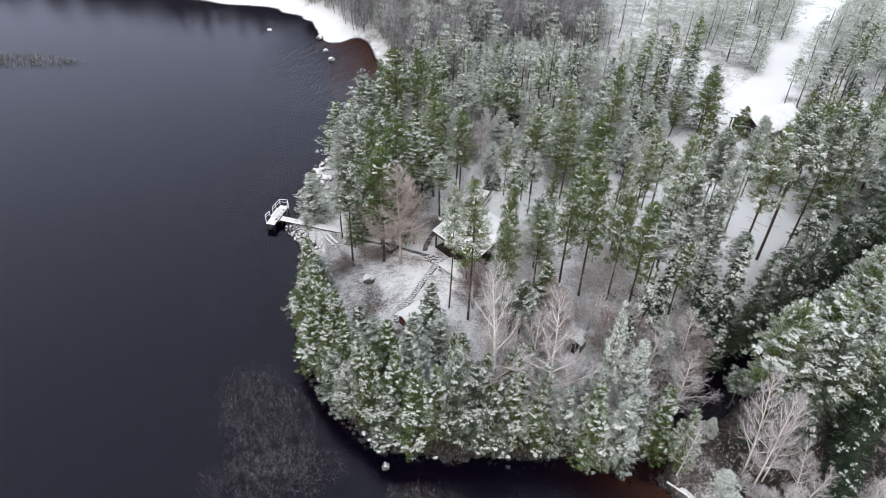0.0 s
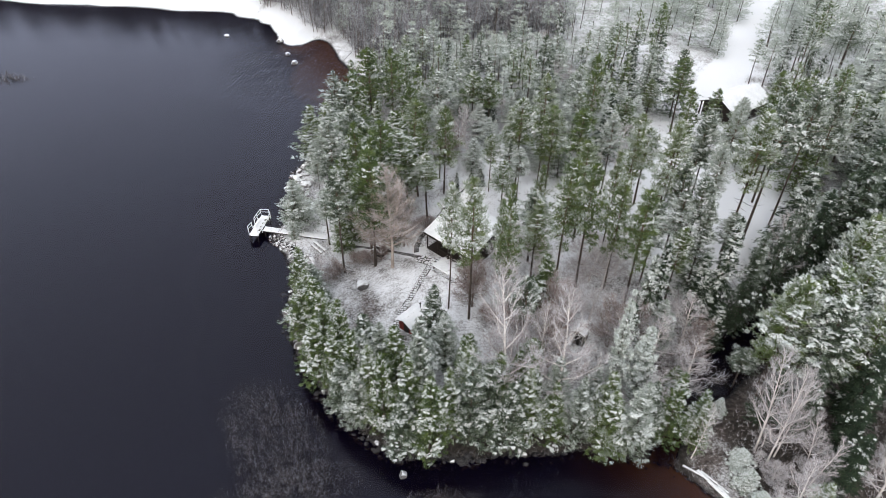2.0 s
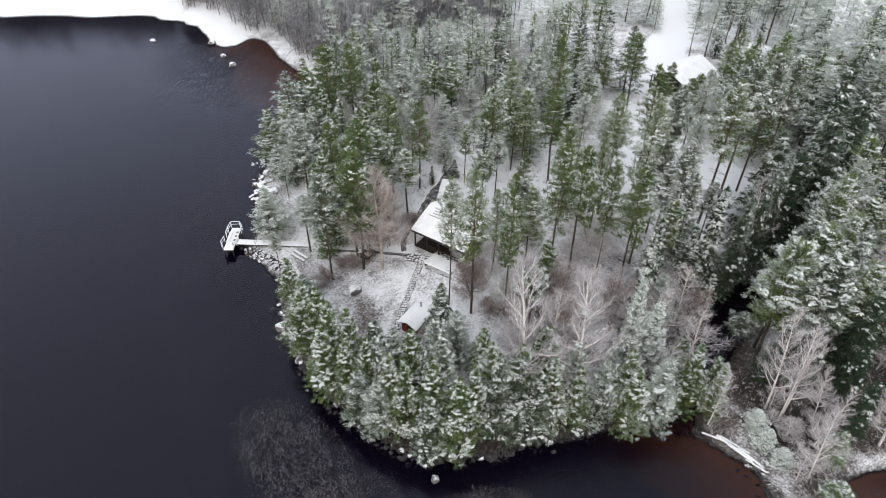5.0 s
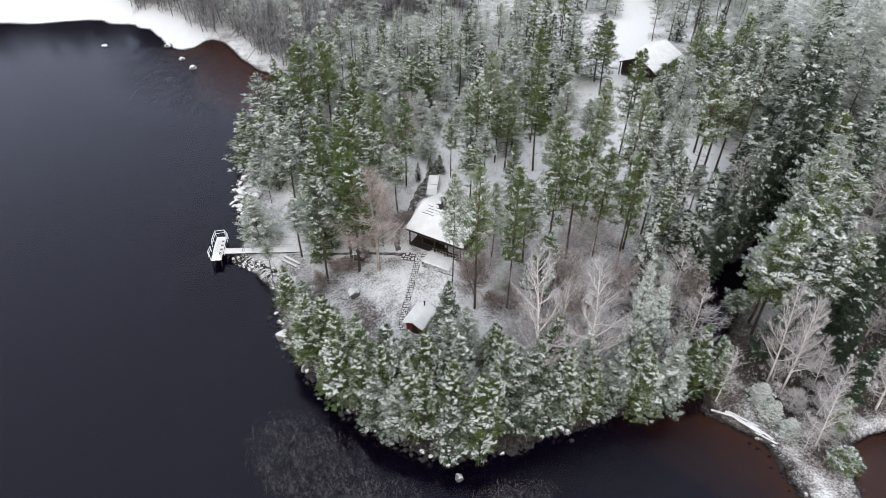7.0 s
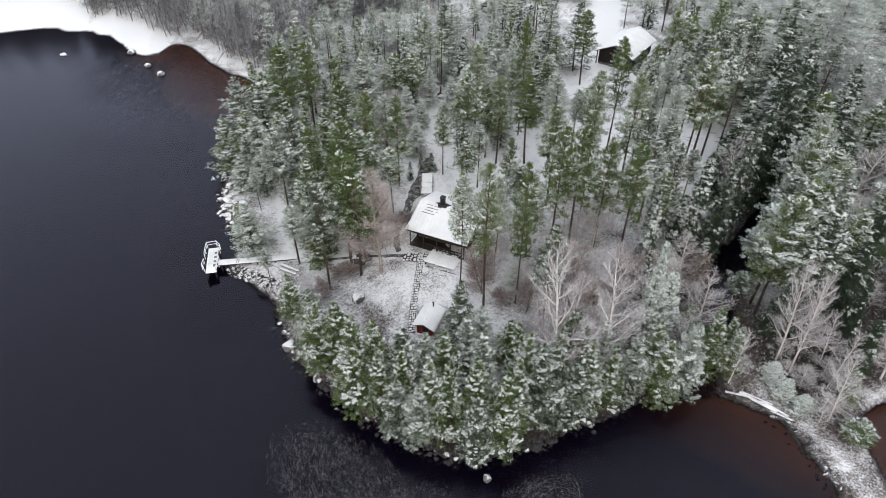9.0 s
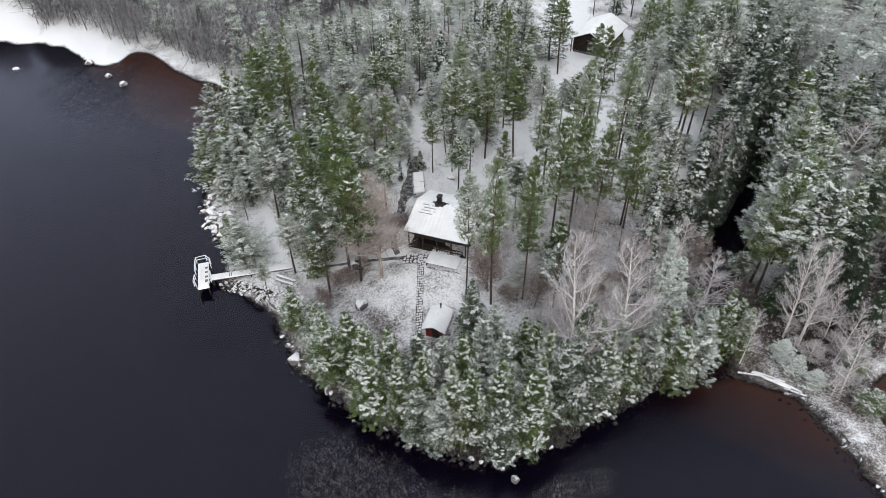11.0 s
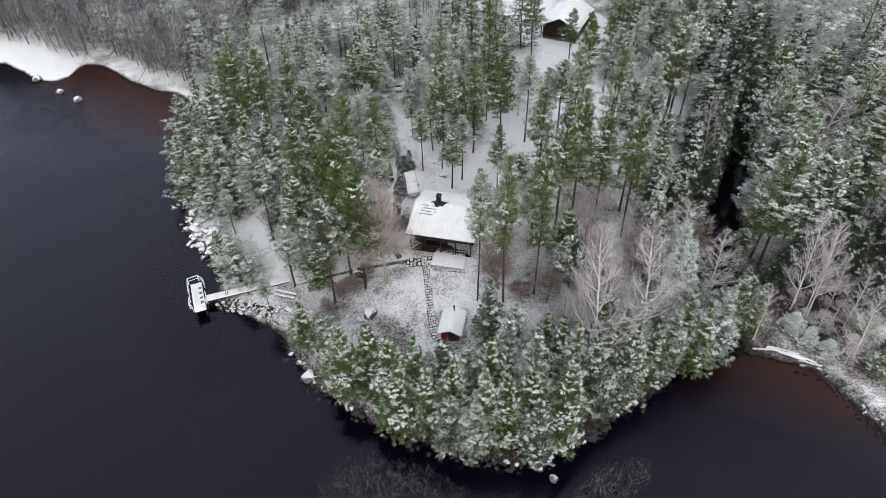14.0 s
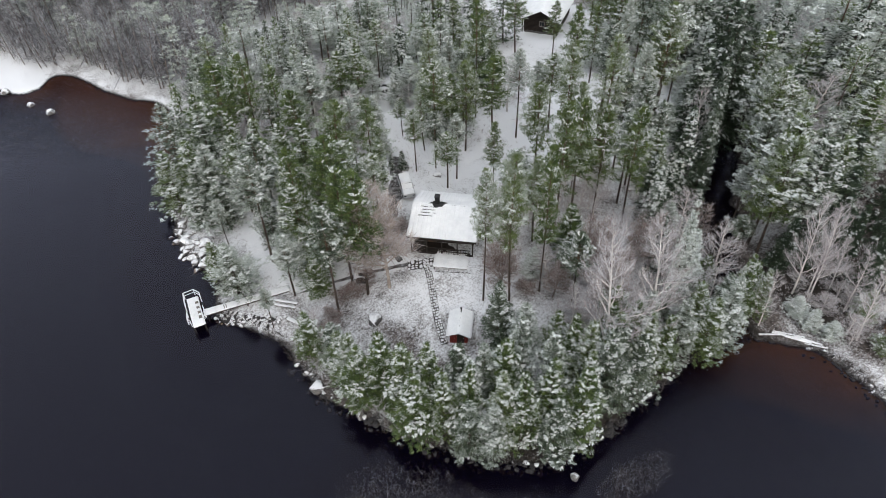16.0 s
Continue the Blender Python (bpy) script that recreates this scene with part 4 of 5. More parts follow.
along_shore(-19, 9, 38.5, 64, 150, 0.13, 0.42, [WET_ROCK, WET_ROCK, WET_ROCK, ROCK], "stones round the point")
along_shore(-11, 4, 38.5, 47, 90, 0.13, 0.36, [WHITE_ROCK, ROCK, WET_ROCK, WET_ROCK, WET_ROCK], "stones round the point")
along_shore(-19.5, -14, 56, 68, 14, 0.15, 0.42, [WHITE_ROCK, ROCK, WET_ROCK], "stones round the point")
along_shore(9, 27, 36, 42, 40, 0.1, 0.28, [WET_ROCK], "stones in the bay")
along_shore(24, 29.5, 16, 33, 75, 0.13, 0.34, [WET_ROCK, WET_ROCK, ROCK], "stones on the spit")


# ---- reeds and undergrowth ----
def stalks(name, label, spots, lo, hi, wide, lean, mats, seed, blades=1):
    rng = np.random.default_rng(seed)
    h = Tufts()
    for x, y, z in spots:
        for _ in range(blades):
            a, b = rng.uniform(0, 6.28), rng.uniform(0, 6.28)
            long = rng.uniform(lo, hi)
            tip = np.array([math.cos(a) * lean * long, math.sin(a) * lean * long, long]) * rng.uniform(0.5, 1.1)
            w = np.array([math.cos(b) * wide, math.sin(b) * wide, 0])
            base = np.array([x, y, z])
            h.add(np.array([[base - w, base + w, base + tip]]), int(rng.integers(len(mats))))
    return tagged(new(name, h.mesh(name, mats)), label, "plants", kind="stuff")


def reed_spots(cx, cy, rx, ry, turn, n, seed):
    rng = np.random.default_rng(seed)
    out = []
    while len(out) < n:
        r, a = math.sqrt(rng.random()), rng.uniform(0, 6.28)
        u, v = r * math.cos(a) * rx, r * math.sin(a) * ry
        x, y = cx + u * math.cos(turn) - v * math.sin(turn), cy + u * math.sin(turn) + v * math.cos(turn)
        if noise.noise(Vector((x * 0.8, y * 0.8, 2.0))) > rng.uniform(-0.9, 0.5) and r < rng.uniform(0.6, 1.05) and shore_d(x, y) < -1.2:
            out.append((x, y, -0.05))
    return out


stalks("reeds", "dry brown reeds standing in the dark water", reed_spots(-17.2, 44.2, 9.5, 5.2, radians(118), 5600, 1) + reed_spots(-15, 37.5, 8, 4, radians(10), 2800, 2) + reed_spots(0.5, 35.2, 4.6, 2.0, radians(-10), 1300, 4), 0.25, 0.7, 0.011, 0.8, [REED], 11)
stalks("reeds", "pale dry reeds far out in the lake", reed_spots(-92, 138, 16, 4, 0.0, 900, 3), 0.6, 1.4, 0.06, 0.4, [REED], 12)


def undergrowth():
    rng = np.random.default_rng(8)
    n = 44000
    x, y = rng.uniform(-21, 70, n), rng.uniform(26, 132, n)
    d, c, o, white = shore(x, y), to_line(x, y, CREEK, False), openness(x, y), snow_cover(x, y)
    thick = np.array([noise.noise(Vector((a * 0.16, b * 0.16, 0.0))) for a, b in zip(x, y)])
    house = (np.abs((x - 5.9) * 0.68 - (y - 70) * 0.73) < 4.5) & (np.abs((x - 5.9) * 0.73 + (y - 70) * 0.68) < 5.2)
    yard = np.hypot(x + 0.5, y - 63) < 5.5
    good = (d > 0.2) & (c > 2.4) & (o < 0.2) & (thick + 0.1 * (x > 6) + 0.5 * (x > 24) * (y < 44) - 0.55 * np.clip(white, 0, 1) > rng.uniform(-0.5, 0.55, n)) & ~house & ~yard
    return [(a, b, ground_z(a, b)) for a, b in zip(x[good], y[good])][:11000]


stalks("undergrowth", "frosted heather, grass and twigs on the forest floor", undergrowth(), 0.2, 0.65, 0.02, 0.8, [TWIGS], 9, 6)


def shore_grass():
    rng = np.random.default_rng(18)
    n = 60000
    x, y = rng.uniform(-21, 36, n), rng.uniform(20, 100, n)
    d = shore(x, y)
    good = (d > -0.15) & (d < 1.0)
    return [(a, b, ground_z(a, b)) for a, b in zip(x[good], y[good])][:1700]


DARK_GRASS = frost_twig_material("dark_shore_grass", (0.02, 0.016, 0.014), (0.06, 0.045, 0.036), 0.15)
stalks("shore_grass", "dark wet grass and twigs overhanging the water", shore_grass(), 0.25, 0.7, 0.03, 0.9, [DARK_GRASS], 19, 6)


# ---- building materials ----
LOGS = plain("dark_log_wall", (0.012, 0.009, 0.008), (0.03, 0.021, 0.017), 3.0, 0.8, bump=0.6)
BROWN_LOGS = plain("brown_log_wall", (0.04, 0.024, 0.017), (0.11, 0.065, 0.045), 3.0, 0.8, bump=0.6)
RED_PAINT = plain("red_painted_boards", (0.13, 0.018, 0.014), (0.22, 0.035, 0.025), 4.0, 0.75)
ROOF_TILE = plain("dark_roof_sheet", (0.015, 0.015, 0.017), (0.045, 0.043, 0.045), 5.0, 0.55)
GREY_WOOD = plain("weathered_wood", (0.12, 0.11, 0.1), (0.3, 0.28, 0.26), 5.0, 0.85, bump=0.5)
DARK_WOOD = plain("dark_stained_wood", (0.014, 0.011, 0.01), (0.04, 0.031, 0.026), 5.0, 0.8)
WHITE_PAINT = plain("white_painted_wood", (0.66, 0.67, 0.68), (0.82, 0.82, 0.82), 4.0, 0.6)
PALE_METAL = plain("galvanised_steel", (0.45, 0.46, 0.48), (0.62, 0.63, 0.65), 5.0, 0.45, 0.6)
SOOT = plain("black_sheet_metal", (0.012, 0.012, 0.013), (0.035, 0.034, 0.035), 6.0, 0.6)
CAR_PAINT = plain("silver_car_paint", (0.42, 0.43, 0.45), (0.52, 0.53, 0.55), 2.0, 0.3, 0.3, 0.05)
TYRE = plain("tyre_rubber", (0.012, 0.012, 0.012), (0.03, 0.03, 0.03), 8.0, 0.9)
SOIL = plain("dark_bare_soil", (0.012, 0.011, 0.01), (0.06, 0.052, 0.048), 3.0, 0.95, bump=0.8)


def gravel_material():
    """Dark wet gravel with thin remains of snow."""
    k = Nodes("snow_dusted_gravel", 0.95)
    grit, patch = k.noise(14.0, 5.0, 0.7), k.noise(1.6, 5.0, 0.7)
    under = k.ramp(grit, (0.35, (0.02, 0.018, 0.018)), (0.65, (0.09, 0.08, 0.078)))
    cover = k.ramp(k.mix(0.45, patch, grit), (0.48, 0.0), (0.62, 0.8))
    k.bump(grit, 0.7, 0.05)
    return k.done(k.mix(cover, under, (0.7, 0.71, 0.73)))


GRAVEL = gravel_material()
FLAG = snow_over("snowy_flagstone", (0.1, 0.1, 0.1), (0.22, 0.21, 0.2), 0.15, 0.75, 3.0)


def glass_material():
    k = Nodes("window_glass", 0.05, spec=0.5)
    return k.done((0.015, 0.018, 0.022))


GLASS = glass_material()


def slab(bm, x0, x1, y0, y1, za, zb, thick):
    """A sloping board from height za at y0 to zb at y1."""
    lo = [bm.verts.new(p) for p in ((x0, y0, za), (x1, y0, za), (x1, y1, zb), (x0, y1, zb))]
    hi = [bm.verts.new((v.co.x, v.co.y, v.co.z + thick)) for v in lo]
    bm.faces.new(lo[::-1]), bm.faces.new(hi)
    for i in range(4):
        j = (i + 1) % 4
        bm.faces.new((lo[i], lo[j], hi[j], hi[i]))
    return bm


def snow_sheet(x0, x1, y0, y1, za, zb, thick, cell, keep, seed, seam=0):
    """Snow on a roof slope in one sheet of small cells, with bare places where keep() is false."""
    rng = np.random.default_rng(seed)
    nx, ny = max(2, int((x1 - x0) / cell)), max(2, int(abs(y1 - y0) / cell))
    bm = bmesh.new()
    top = {}

    def vert(i, j, up):
        key = (i, j, up)
        if key not in top:
            fx, fy = i / nx, j / ny
            rim = 0.35 if i in (0, nx) or j in (0, ny) else 1.0
            z = za + (zb - za) * fy + (thick * rim * rng.uniform(0.75, 1.1) * (0.62 if seam and i % seam == 0 else 1.0) if up else 0.004)
            edge = rng.normal(0, 0.02) if rim < 1 else 0
            top[key] = bm.verts.new((x0 + (x1 - x0) * fx + edge, y0 + (y1 - y0) * fy + edge, z))
        return top[key]

    on = {(i, j) for i in range(nx) for j in range(ny) if keep((i + 0.5) / nx, (j + 0.5) / ny)}
    for i, j in on:
        bm.faces.new((vert(i, j, 1), vert(i + 1, j, 1), vert(i + 1, j + 1, 1), vert(i, j + 1, 1)))
        for (di, dj), (a, b) in (((0, -1), ((i, j), (i + 1, j))), ((1, 0), ((i + 1, j), (i + 1, j + 1))), ((0, 1), ((i + 1, j + 1), (i, j + 1))), ((-1, 0), ((i, j + 1), (i, j)))):
            if (i + di, j + dj) not in on:
                bm.faces.new((vert(*a, 0), vert(*b, 0), vert(*b, 1), vert(*a, 1)))
    bmesh.ops.recalc_face_normals(bm, faces=bm.faces)
    return bm


def log_wall(parent, a, b, z0, z1, r=0.11):
    """Round logs laid on one another between two corners, with crossed ends."""
    a, b = Vector((*a, 0)), Vector((*b, 0))
    d = (b - a).normalized() * 0.22
    z = z0 + r
    while z < z1:
        part("log", rod(bmesh.new(), a - d + Vector((0, 0, z)), b + d + Vector((0, 0, z)), r * 1.06, 8), LOGS, parent)
        z += 2 * r


def window(parent, at, size, turn, frame_material):
    """A window set in a wall: frame with a glazing bar, and panes."""
    w, h = size
    m = Matrix.Translation(at) @ turn
    bm = bmesh.new()
    for s in (-1, 1):
        box(bm, (0.08, 0.07, h + 0.08), (s * w / 2, 0, 0))
        box(bm, (w - 0.08, 0.07, 0.08), (0, 0, s * h / 2))
    box(bm, (0.05, 0.05, h - 0.08), (0, 0, 0))
    bm.transform(m)
    win = part("window_frame", bm, frame_material, parent)
    for s in (-1, 1):
        bm = box(bmesh.new(), (w / 2 - 0.07, 0.02, h - 0.09), (s * (w / 4 - 0.003), 0, 0))
        bm.transform(m)
        part("pane", bm, GLASS, win)


# ---- the cabin ----
def cabin():
    m = pose(6.45, 70.3, 3.85, 0, 0, -48.5)
    root = thing("log_cabin", "dark log cabin with a snow-covered roof and a veranda", "cabin", m)
    W, D = 4.15, 4.45
    eave, ridge = 2.55, 4.15
    bm = box(bmesh.new(), (2 * W - 1.0, 2 * D - 2.6, 0.9), (0, 0.9, -0.2))
    part("foundation", bm, ROCK, root)
    y0, y1, x0, x1 = -D + 2.3, D - 0.6, -W + 0.6, W - 0.6
    for a, b in (((x0, y0), (x1, y0)), ((x1, y0), (x1, y1)), ((x1, y1), (x0, y1)), ((x0, y1), (x0, y0))):
        log_wall(root, a, b, 0.2, 2.7)
    for x in (x0, x1):
        bm = bmesh.new()
        pts = [(y0, 2.6), (y1, 2.6), (0, ridge - 0.1)]
        for dx in (-0.06, 0.06):
            bm.verts.ensure_lookup_table()
            bm.faces.new([bm.verts.new((x + dx, p[0], p[1])) for p in pts])
        bm.verts.ensure_lookup_table()
        v = list(bm.verts)
        for i in range(3):
            j = (i + 1) % 3
            bm.faces.new((v[i], v[j], v[3 + j], v[3 + i]))
        part("gable", bm, LOGS, root)
    roof = part("roof", slab(slab(bmesh.new(), -W, W, -D, 0, eave, ridge, 0.14), -W, W, 0, D, ridge, eave, 0.14), ROOF_TILE, root, "dark roof sheets bare round the chimney")
    bm = bmesh.new()
    for i in range(14):
        f = i / 14
        for y, z in ((-D * (1 - f), eave + (ridge - eave) * f), (D * (1 - f), eave + (ridge - eave) * f)):
            box(bm, (2 * W, 0.05, 0.05), (0, y, z + 0.16))
    part("sheet_ribs", bm, ROOF_TILE, roof)

    def kept(fx, fy, cx, cy, rx, ry):
        n = noise.noise(Vector((fx * 9, fy * 11, 4.0))) * 0.9
        return ((fx - cx) / rx) ** 2 + ((fy - cy) / ry) ** 2 > 1 + n

    part("snow", snow_sheet(-W - 0.02, W + 0.02, -D - 0.03, -0.02, eave + 0.18, ridge + 0.18, 0.1, 0.13, lambda a, b: kept(a, b, 0.37, 1.0, 0.09, 0.1) and not (abs(a - 0.25) < 0.13 + 0.03 * math.sin(b * 60) and 0.6 < b < 0.95 and int(b * 34) % 3 == 0 and noise.noise(Vector((a * 14, b * 9, 2.0))) > -0.3), 1, 4), SNOW, roof, "thin snow lying on the roof")
    part("snow", snow_sheet(-W - 0.02, W + 0.02, D + 0.03, 0.02, eave + 0.18, ridge + 0.18, 0.1, 0.13, lambda a, b: kept(a, b, 0.36, 0.92, 0.14, 0.13), 2, 4), SNOW, roof, "thin snow lying on the roof")
    bm = slab(bmesh.new(), -W, W, -D - 0.03, -D, eave - 0.12, eave - 0.12, 0.2)
    part("fascia", bm, DARK_WOOD, root)
    bm = box(bmesh.new(), (0.5, 0.56, 1.25), (-1.2, 0.35, ridge + 0.4), bevel=0.02)
    box(bm, (0.6, 0.66, 0.08), (-1.2, 0.35, ridge + 1.06))
    chim = part("chimney", bm, SOOT, root, "black chimney clad in sheet metal")
    part("cap", box(bmesh.new(), (0.64, 0.7, 0.05), (-1.2, 0.35, ridge + 1.2), bevel=0.01), SOOT, chim)
    part("veranda_floor", box(bmesh.new(), (2 * W - 0.8, 2.0, 0.14), (0, -D + 1.2, 0.12)), DARK_WOOD, root)
    for i in range(5):
        x = -W + 0.45 + i * (2 * W - 0.9) / 4
        part("post", box(bmesh.new(), (0.14, 0.14, eave - 0.1), (x, -D + 0.3, eave / 2 + 0.05)), DARK_WOOD, root)
    bm = bmesh.new()
    for z in (0.55, 1.0):
        box(bm, (2 * W - 3.0, 0.06, 0.1), (0.75, -D + 0.3, z))
    for i in range(22):
        box(bm, (0.05, 0.03, 0.85), (-1.55 + i * 0.21, -D + 0.34, 0.6))
    part("railing", bm, DARK_WOOD, root)
    part("door", box(bmesh.new(), (0.95, 0.08, 2.0), (-1.6, y0 - 0.12, 1.2), bevel=0.01), BROWN_LOGS, root)
    for x in (0.4, 2.2):
        window(root, (x, y0 - 0.12, 1.5), (1.1, 0.9), Matrix(), BROWN_LOGS)
    window(root, (x0 - 0.12, 0.8, 1.5), (1.0, 0.9), Matrix.Rotation(radians(90), 4, "Z"), WHITE_PAINT)
    return root


cabin()


def terrace():
    root = thing("wooden_terrace", "low wooden terrace buried under smooth snow", "terrace", pose(3.7, 66.2, 3.78, 0, 0, -47))
    bm = bmesh.new()
    for i in range(15):
        box(bm, (4.0, 0.19, 0.05), (0, -1.52 + i * 0.203, 0.12))
    part("deck_boards", bm, GREY_WOOD, root)
    for x in (-1.9, 0, 1.9):
        part("beam", box(bmesh.new(), (0.1, 2.8, 0.6), (x, 0, -0.22)), DARK_WOOD, root)
    part("snow", snow_sheet(-2.02, 2.02, -1.62, 1.42, 0.15, 0.15, 0.13, 0.2, lambda a, b: True, 5), SNOW, root, "smooth white snow")
    for i in range(16):
        stone("edging_stone", "snowy stone in the row edging the terrace", 1.35 + 0.175 * i + stone_rng.uniform(-0.06, 0.06), 66.2 - 0.2 * i + stone_rng.uniform(-0.06, 0.06), 0.17, stone_rng.choice([ROCK, FLAG_ROCK]), "stones edging the terrace")


FLAG_ROCK = ROCK
terrace()


def flag_path():
    """Flagstones in a bed of dark soil from the shed up to the cabin."""
    line = rounded([(-4.0, 58.0), (-3.3, 59.6), (-2.2, 61.8), (-0.9, 64), (0.7, 66.8), (1.5, 68.6)], closed=False)
    seg = np.hypot(*np.diff(line, axis=0).T)
    total = seg.sum()

    def spot(s):
        i = min(np.searchsorted(np.cumsum(seg), s), len(seg) - 1)
        f = (s - (np.cumsum(seg)[i] - seg[i])) / seg[i]
        p = line[i] + (line[i + 1] - line[i]) * f
        d = (line[i + 1] - line[i]) / seg[i]
        return p, np.array([-d[1], d[0]])

    root = thing("flagstone_path", "flagstone path with snow on its stones and dark joints", "path", Matrix(), kind="")
    h = Heap()
    steps = [spot(s) for s in np.linspace(0, total, 40)]
    for (p, n), (q, k) in zip(steps, steps[1:]):
        h.face([(*(p - n * 0.4), ground_z(*p) + 0.05), (*(q - k * 0.4), ground_z(*q) + 0.05), (*(q + k * 0.4), ground_z(*q) + 0.05), (*(p + n * 0.4), ground_z(*p) + 0.05)][::-1])

    def landing(r, c):
        return -0.5 + 2.5 * r / 7 + 0.85 * (c / 4 - 0.5), 69.4 - 1.9 * r / 7 + 1.15 * (c / 4 - 0.5)

    for r in range(7):
        for c in range(4):
            h.face([(x, y, ground_z(x, y) + 0.085) for x, y in (landing(r, c), landing(r, c + 1), landing(r + 1, c + 1), landing(r + 1, c))][::-1])
    bed = new("soil_bed", h.mesh("soil_bed", [SOIL]))
    bed.parent = root
    rng = random.Random(12)

    def slab_stone(corners):
        """One flat stone with a slanted rim, drawn in from its neighbours."""
        c = sum(corners, Vector()) / len(corners)
        ring = []
        for a, b in zip(corners, corners[1:] + corners[:1]):
            for f in (0.18, 0.82):
                ring.append(c + (a.lerp(b, f) - c) * rng.uniform(0.72, 0.88))
        bm = bmesh.new()
        z = ground_z(c.x, c.y) + 0.1
        low = [bm.verts.new((p.x, p.y, z - 0.03)) for p in ring]
        high = [bm.verts.new((*(c + (p - c) * 0.95).xy, z + 0.05)) for p in ring]
        bm.faces.new(high)
        for k in range(len(ring)):
            n = (k + 1) % len(ring)
            bm.faces.new((low[k], low[n], high[n], high[k]))
        part("flagstone", bm, FLAG, root)

    def paving(at, rows, cols):
        grid = [[Vector((*at(r, c), 0)) for c in range(cols + 1)] for r in range(rows + 1)]
        for r in range(rows):
            c = 0
            while c < cols:
                wide = 2 if rng.random() < 0.3 and c + 2 <= cols else 1
                slab_stone([grid[r][c], grid[r][c + wide], grid[r + 1][c + wide], grid[r + 1][c]])
                c += wide

    rows = int(total / 0.36)

    def on_path(r, c):
        p, n = spot(min(max((r + rng.uniform(-0.3, 0.3)) * total / rows, 0), total))
        return p + n * ((c / 3 - 0.5) * 0.74 + rng.uniform(-0.1, 0.1))

    paving(on_path, rows, 3)
    paving(lambda r, c: [v + rng.uniform(-0.15, 0.15) for v in landing(r, c)], 7, 4)


flag_path()


def gable_hut(name, label, m, w, d, wall_h, rise, over, wall_mat, board=0.16, snow_thick=0.14, pipe=False):
    """A small hut with boarded walls and a snow-covered gable roof; its ridge runs along y."""
    root = thing(name, label, "shed", m)
    for s in (-1, 1):
        bm = bmesh.new()
        n = int(d / board)
        for i in range(n):
            box(bm, (0.035 + 0.012 * (i % 2), d / n - 0.008, wall_h), (s * w / 2, -d / 2 + (i + 0.5) * d / n, wall_h / 2))
        part("side_wall", bm, wall_mat, root)
        bm = bmesh.new()
        n = int(w / board)
        for i in range(n):
            x = -w / 2 + (i + 0.5) * w / n
            h = wall_h + rise * (1 - abs(x) / (w / 2)) - 0.03
            box(bm, (w / n - 0.008, 0.035 + 0.012 * (i % 2), h), (x, s * d / 2, h / 2))
        part("gable_wall", bm, wall_mat, root)
    L, X = d / 2 + over, w / 2 + over
    slope = rise / (w / 2)
    za, zb = wall_h - over * slope, wall_h + rise
    turn = Matrix.Rotation(radians(90), 4, "Z")
    bm = slab(slab(bmesh.new(), -L, L, -X, 0, za, zb, 0.07), -L, L, 0, X, zb, za, 0.07)
    bm.transform(turn)
    roof = part("roof", bm, DARK_WOOD, root)
    for y0, seed in ((-X - 0.02, 7), (X + 0.02, 8)):
        bm = snow_sheet(-L - 0.02, L + 0.02, y0, 0.0, za + 0.075, zb + 0.075, snow_thick, 0.16, lambda a, b: True, seed)
        bm.transform(turn)
        part("snow", bm, SNOW, roof, "smooth snow lying on the roof")
    bm = box(bmesh.new(), (0.8, 0.05, 1.75), (w * 0.12, -d / 2 - 0.03, 0.9), bevel=0.01)
    door = part("door", bm, DARK_WOOD, root)
    part("handle", box(bmesh.new(), (0.03, 0.05, 0.16), (w * 0.12 + 0.3, -d / 2 - 0.07, 0.95)), PALE_METAL, door)
    if pipe:
        part("stove_pipe", rod(rod(bmesh.new(), (0, d / 2 - 0.3, zb - 0.2), (0, d / 2 - 0.3, zb + 0.75), 0.07, 10), (0, d / 2 - 0.3, zb + 0.72), (0, d / 2 - 0.3, zb + 0.8), 0.12, 10), SOOT, root)
    return root


gable_hut("shed", "small red-painted shed with a white snow-covered roof", pose(-1.7, 58.15, 1.75, 0, 0, -46), 1.9, 3.0, 1.5, 0.45, 0.4, RED_PAINT, pipe=True)
gable_hut("outhouse", "grey boarded outhouse with a pale snowy roof among birches", pose(17.5, 53.6, ground_z(17.5, 53.6) - 0.05, 0, 0, -38), 1.5, 1.7, 1.9, 0.35, 0.22, GREY_WOOD)
gable_hut("outhouse", "dark boarded hut with a snowy roof in the woods", pose(46, 137.5, ground_z(46, 137.5) - 0.05, 0, 0, -20), 2.4, 2.6, 2.1, 0.6, 0.3, DARK_WOOD)

gable_hut("wood_shelter", "low dark wood shelter with a snowy roof under the trees", pose(-5.3, 72.1, ground_z(-5.3, 72.1) - 0.05, 0, 0, -40), 1.3, 1.7, 0.9, 0.3, 0.22, DARK_WOOD)


